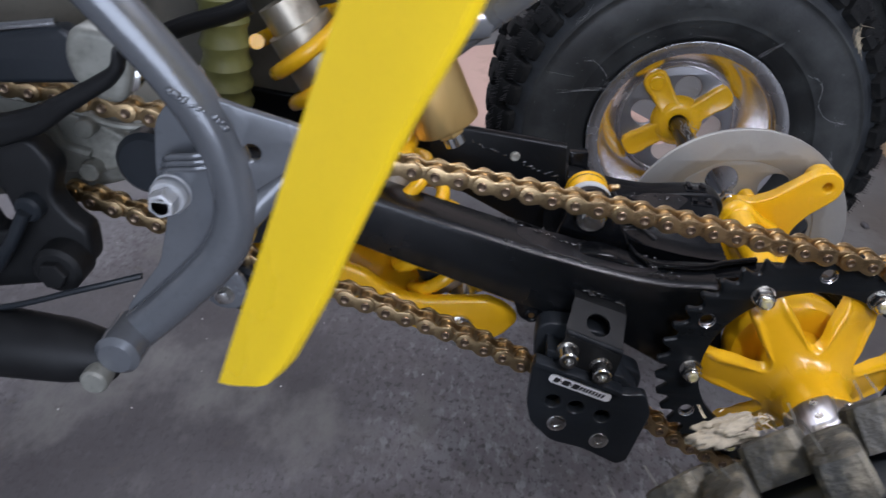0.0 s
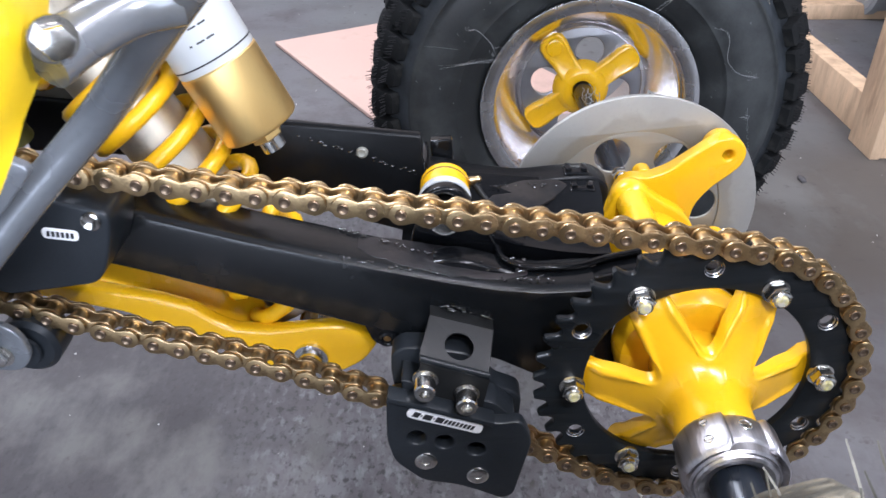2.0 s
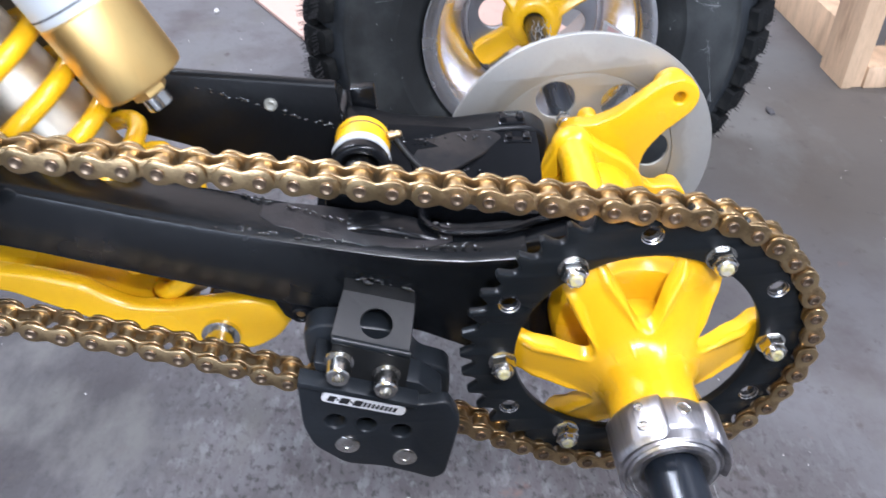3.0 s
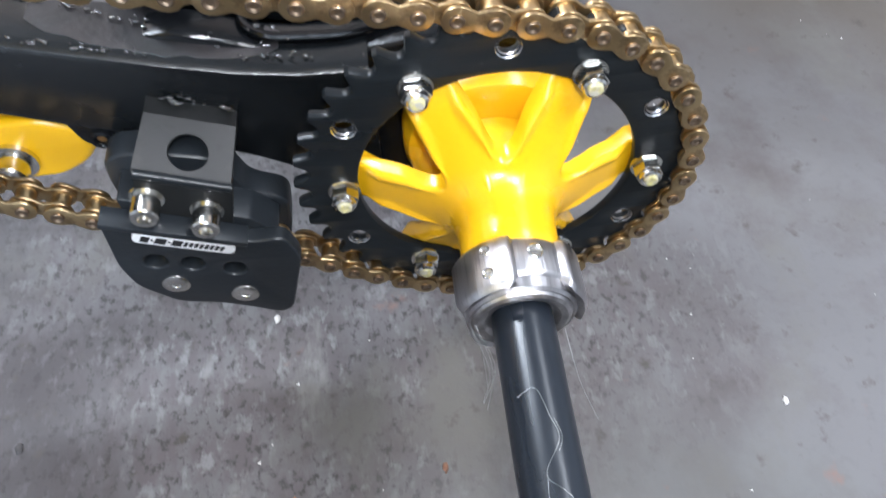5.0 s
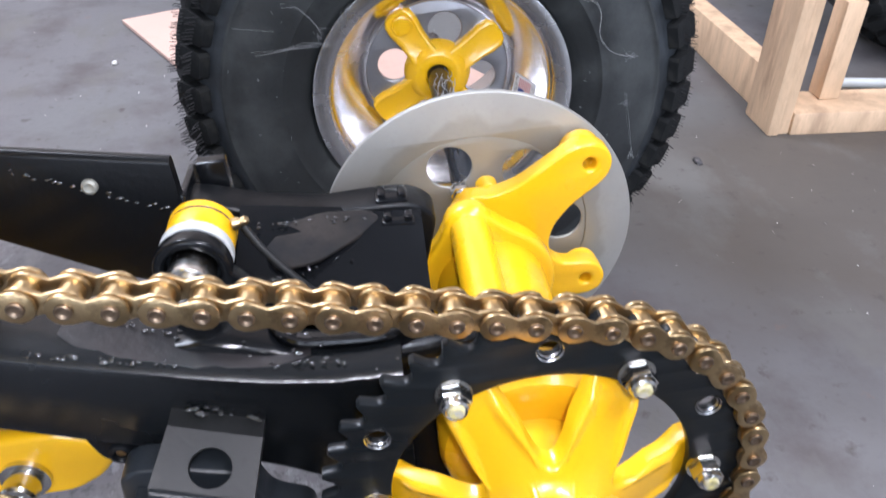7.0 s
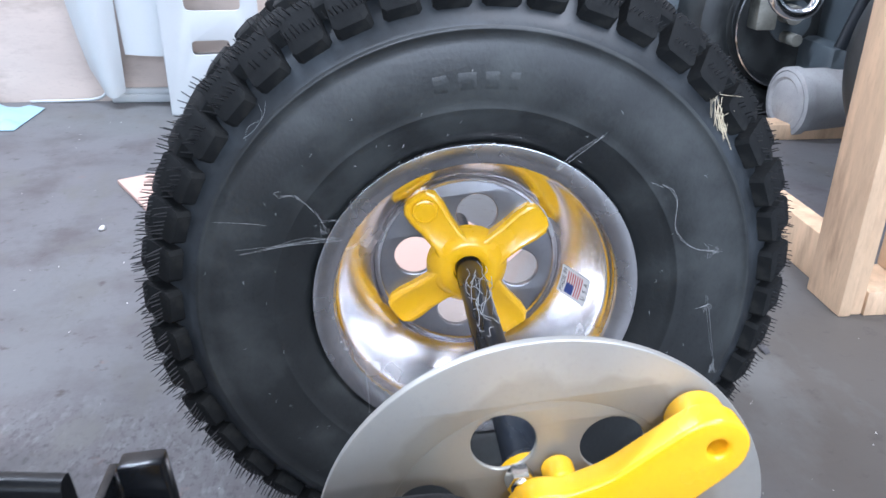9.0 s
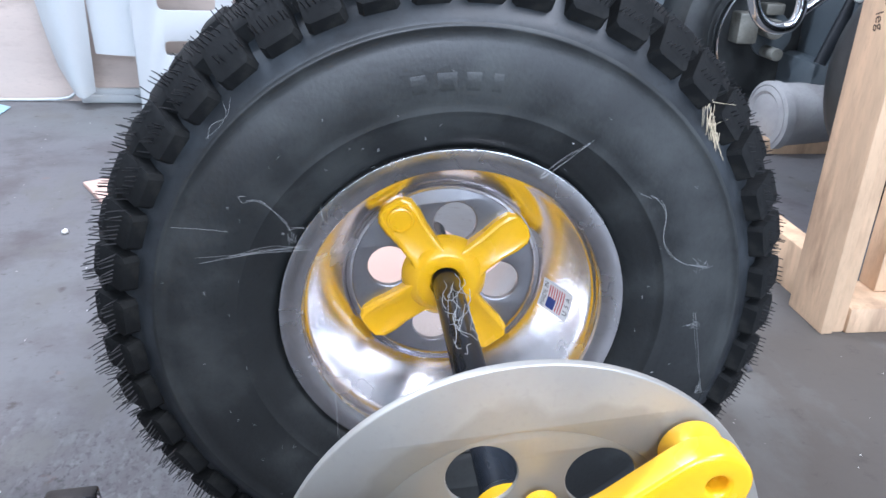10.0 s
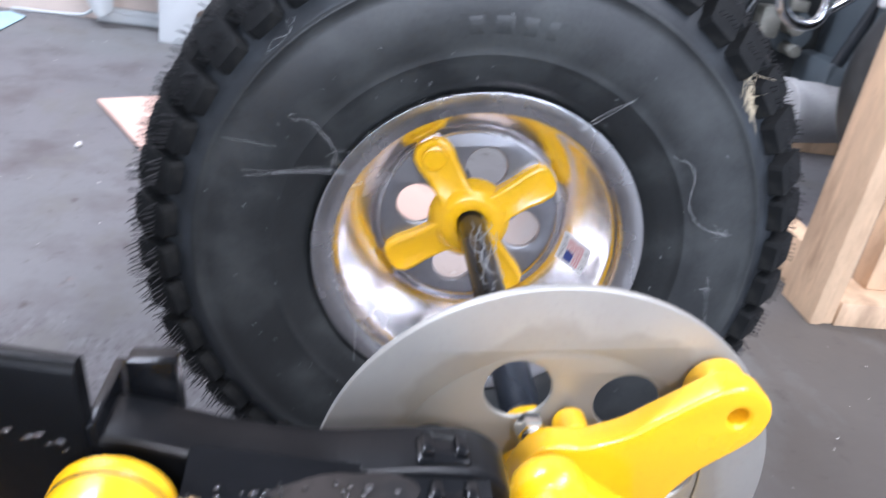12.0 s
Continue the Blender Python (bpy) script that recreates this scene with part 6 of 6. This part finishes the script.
part("tail_marker", at_quad(join(box(0.86, 1.08, 0.50, 0.93, 1.12, 0.53, 0.006))), RED, quad, "red marker")
part("dark_bodywork", at_quad(join(box(0.55, 1.86, 0.0, 2.2, 1.98, 0.85, 0.04), box(1.15, 1.2, 0.30, 2.0, 1.9, 0.50, 0.05))), NAVY, quad, "dark blue bodywork")


# ---- cobwebs, straw and grit ----
def thread(points, r=0.0003):
    return sweep(spline([(x, y, z) for x, y, z in points], 6), r, 5)


rnd = random.Random(21)


def web_line(p, q, wob=0.004, r=0.00035, n=9):
    p, q = Vector(p), Vector(q)
    pts = [p.lerp(q, k / n) + Vector((rnd.uniform(-wob, wob), rnd.uniform(-wob, wob) * 0.4, rnd.uniform(-wob, wob))) * (1 if 0 < k < n else 0) for k in range(n + 1)]
    return thread(pts, r * 0.32)


side_y = 0.4335
def wisp(pts, r=0.00022, copies=1, spread=0.0):
    """Silk along a few (x, z) places on the sidewall, sometimes as a loose bundle."""
    out = []
    for _ in range(copies):
        out.append(sweep(spline([(x + rnd.gauss(0, spread), side_y + rnd.uniform(-0.001, 0.002) + max(0, 0.118 - math.hypot(x, z - A)) * 0.9, z + rnd.gauss(0, spread)) for x, z in pts], 6), r * rnd.uniform(0.22, 0.5), 4))
    return out


def tangle(x, z, size, count):
    return [s for _ in range(count) for s in wisp([(x + rnd.gauss(0, size), z + rnd.gauss(0, size)) for _ in range(5)], 0.00016)]


lines = wisp([(0.125, 0.331), (0.133, 0.327), (0.138, 0.318), (0.139, 0.300), (0.146, 0.288), (0.157, 0.281), (0.166, 0.279), (0.175, 0.278)], 0.0003, 2, 0.0005) + wisp([(0.118, 0.333), (0.126, 0.330)], 0.0003) + tangle(0.170, 0.279, 0.003, 3)
lines += wisp([(0.172, 0.242), (0.180, 0.205), (0.188, 0.171)], 0.0002, 2, 0.0008) + tangle(0.172, 0.232, 0.003, 2) + tangle(0.187, 0.176, 0.003, 4)
lines += wisp([(-0.151, 0.293), (-0.127, 0.298), (-0.103, 0.299)], 0.00016, 4, 0.0014) + wisp([(-0.170, 0.290), (-0.130, 0.2955), (-0.100, 0.297)], 0.00014, 3, 0.0012)
lines += wisp([(-0.139, 0.330), (-0.130, 0.331), (-0.122, 0.326), (-0.115, 0.317), (-0.110, 0.308)], 0.00022, 2, 0.0006) + wisp([(-0.112, 0.312), (-0.102, 0.313), (-0.097, 0.311)], 0.0002, 2, 0.001)
lines += wisp([(-0.140, 0.330), (-0.142, 0.334), (-0.138, 0.334)], 0.0003) + tangle(-0.110, 0.305, 0.003, 4) + tangle(-0.083, 0.287, 0.0035, 8) + wisp([(-0.092, 0.328), (-0.090, 0.318), (-0.083, 0.309)], 0.0003)
lines += wisp([(0.050, 0.345), (0.063, 0.355), (0.080, 0.369)], 0.00016, 4, 0.0014) + tangle(0.052, 0.347, 0.0025, 3)
lines += wisp([(-0.087, 0.190), (-0.086, 0.165), (-0.085, 0.146)], 0.0002, 2, 0.0008) + wisp([(-0.160, 0.372), (-0.153, 0.377), (-0.145, 0.383), (-0.143, 0.395)], 0.00022, 2, 0.0015) + wisp([(-0.185, 0.314), (-0.165, 0.312), (-0.150, 0.3105)], 0.00014)
for _ in range(60):
    a, r = rnd.uniform(0, 2 * math.pi), rnd.uniform(0.128, 0.200)
    lines += tangle(r * math.cos(a), A + r * math.sin(a), 0.0006, 1)
tagged(part("cobweb", join(*lines), WEB), "pale cobweb threads stuck across the far tyre and rim", "cobweb", kind="stuff")
lines = []
for k in range(20):
    p = Vector((rnd.uniform(-0.010, 0.010), rnd.uniform(0.37, 0.46), A + 0.0155))
    lines.append(web_line(p, p + Vector((rnd.uniform(-0.012, 0.012), rnd.uniform(0.01, 0.05), rnd.uniform(-0.004, 0.003))), 0.002, 0.0008, 4))
def silk(pts, r=0.00016, copies=1, spread=0.0006):
    return [sweep(spline([(x + rnd.gauss(0, spread), y + rnd.gauss(0, spread), z + rnd.gauss(0, spread * 0.3)) for x, y, z in pts], 6), r * rnd.uniform(0.35, 0.7), 4) for _ in range(copies)]


lines += silk([(-0.010, -0.125, 0.2475), (-0.003, -0.124, 0.2515), (0.000, -0.136, 0.2517), (0.002, -0.146, 0.2517), (-0.003, -0.160, 0.2516), (0.002, -0.166, 0.2517), (0.006, -0.172, 0.2512), (0.006, -0.190, 0.2512)], 0.0002)
lines += silk([(-0.003, -0.160, 0.2516), (-0.006, -0.172, 0.2512), (-0.007, -0.188, 0.2508)]) + silk([(0.001, -0.138, 0.2517), (0.004, -0.146, 0.2517), (0.002, -0.151, 0.2517)])
lines += silk([(-0.025, -0.083, 0.236), (-0.014, -0.095, 0.212), (-0.013, -0.095, 0.165)], 0.0002, 3, 0.0012) + silk([(-0.020, -0.084, 0.228), (-0.013, -0.094, 0.190)], 0.0002)
lines += silk([(0.020, -0.082, 0.232), (0.025, -0.100, 0.219), (0.034, -0.100, 0.192), (0.052, -0.100, 0.147)], 0.0002)
tagged(part("cobweb", join(*lines), WEB), "wispy cobweb clinging to the black axle", "cobweb", kind="stuff")
stalks = []
for k in range(44):
    u = rnd.random()
    p = Vector((0.157 + 0.011 * u + rnd.gauss(0, 0.0022), 0.4405 + 0.002 * rnd.random(), 0.393 - 0.026 * u))
    d = Vector((rnd.uniform(-0.15, 0.55), rnd.uniform(-0.15, 0.1), -1)).normalized()
    stalks.append((p, p + d * rnd.uniform(0.006, 0.016)))
stalks += [((0.156, 0.4405, 0.394), (0.176, 0.4400, 0.3915)), ((0.160, 0.4405, 0.395), (0.155, 0.4400, 0.388)), ((0.164, 0.4405, 0.378), (0.172, 0.4400, 0.382))]
tagged(part("straw_wisp", hairs(stalks, 0.00026), STRAW), "wisp of dry straw caught on the tyre", "straw", kind="stuff")
MUD = material("dried_pale_mud", (0.235, 0.21, 0.16), 0.9, vary=0.3, scale=90, fine=420, bump=0.8, dirt=(0.15, 0.125, 0.09), dirt_amount=0.3, dirt_scale=120, depth=0.001)
clump = bmesh.new()
bmesh.ops.create_icosphere(clump, subdivisions=5, radius=1.0)
for v in clump.verts:
    v.co *= 1 + 0.45 * noise.noise(v.co * 1.7) + 0.22 * noise.noise(v.co * 5.0) + 0.10 * noise.noise(v.co * 14.0)
    v.co = Vector((v.co.x * 0.0125, v.co.y * 0.0055, v.co.z * 0.0042))
moved(clump, pose(-0.158, -0.259, 0.413, 0, -18, 12))
tagged(part("dried_mud", clump, MUD, None, "", 80), "clump of pale dried mud stuck on the tyre tread", "mud")
nest = []
for k in range(16):
    p = Vector((-0.150 + rnd.gauss(0, 0.0075), -0.257 + rnd.gauss(0, 0.0035), 0.414 + rnd.gauss(0, 0.0022)))
    d = Vector((rnd.uniform(-1, 1), rnd.uniform(-1, 1), rnd.uniform(-0.3, 0.8))).normalized()
    nest.append((p, p + d * rnd.uniform(0.003, 0.006)))
tagged(part("straw_wisp", hairs(nest, 0.0003), STRAW), "wisp of dry straw caught on the dusty tread", "straw", kind="stuff")


def pebble(x, y, s, mat, name, label):
    bm = bmesh.new()
    bmesh.ops.create_icosphere(bm, subdivisions=2, radius=s)
    for v in bm.verts:
        v.co *= 1 + 0.75 * noise.noise(v.co * (1.6 / s) + Vector((x * 9, y * 9, 0)))
        v.co.z = max(v.co.z * 0.5, -s * 0.3)
        v.co.x *= 0.6
    return tagged(part(name, moved(bm, Matrix.Translation((x, y, s * 0.3))), mat, None, "", 80), label, "grit", "grit on the floor")


RUST = material("rusty_clod", (0.24, 0.12, 0.075), 0.8, vary=0.3, scale=60, bump=0.3)
CHIP = material("pale_chip", (0.62, 0.60, 0.57), 0.7, vary=0.2, scale=60, bump=0.3)
STONE = material("dark_clod", (0.06, 0.055, 0.055), 0.8, vary=0.3, scale=60, bump=0.3)
pebble(-0.023, -0.070, 0.0036, RUST, "clod", "small rusty clod on the concrete")
pebble(-0.130, -0.085, 0.0034, RUST, "clod", "small rusty clod on the concrete")
pebble(-0.250, -0.078, 0.0030, RUST, "clod", "small rusty clod on the concrete")
pebble(-0.523, 1.165, 0.0085, CHIP, "chip", "pale chip on the concrete")
pebble(-0.145, 0.062, 0.0035, CHIP, "chip", "pale chip on the concrete")
pebble(0.245, -0.040, 0.0035, CHIP, "chip", "pale chip on the concrete")
pebble(0.400, 0.715, 0.0090, STONE, "clod", "dark clod on the concrete")
pebble(-0.325, -0.030, 0.0040, STONE, "clod", "dark clod on the concrete")
grit, faces = [], []
for k in range(380):
    x, y = rnd.uniform(-1.1, 0.9), rnd.uniform(-0.5, 1.9)
    s = rnd.uniform(0.0004, 0.0016)
    b = len(grit)
    grit += [(x - s, y, 0.0002), (x + s * 0.6, y - s, 0.0002), (x + s * 0.6, y + s * rnd.uniform(0.5, 1.2), 0.0002), (x, y, s * 0.9)]
    faces += [(b, b + 1, b + 3), (b + 1, b + 2, b + 3), (b + 2, b, b + 3)]
me = bpy.data.meshes.new("grit")
me.from_pydata(grit, [], faces)
me.materials.append(CHIP)
tagged(new("grit", me), "scattered fine pale grit on the concrete", "grit", kind="stuff")
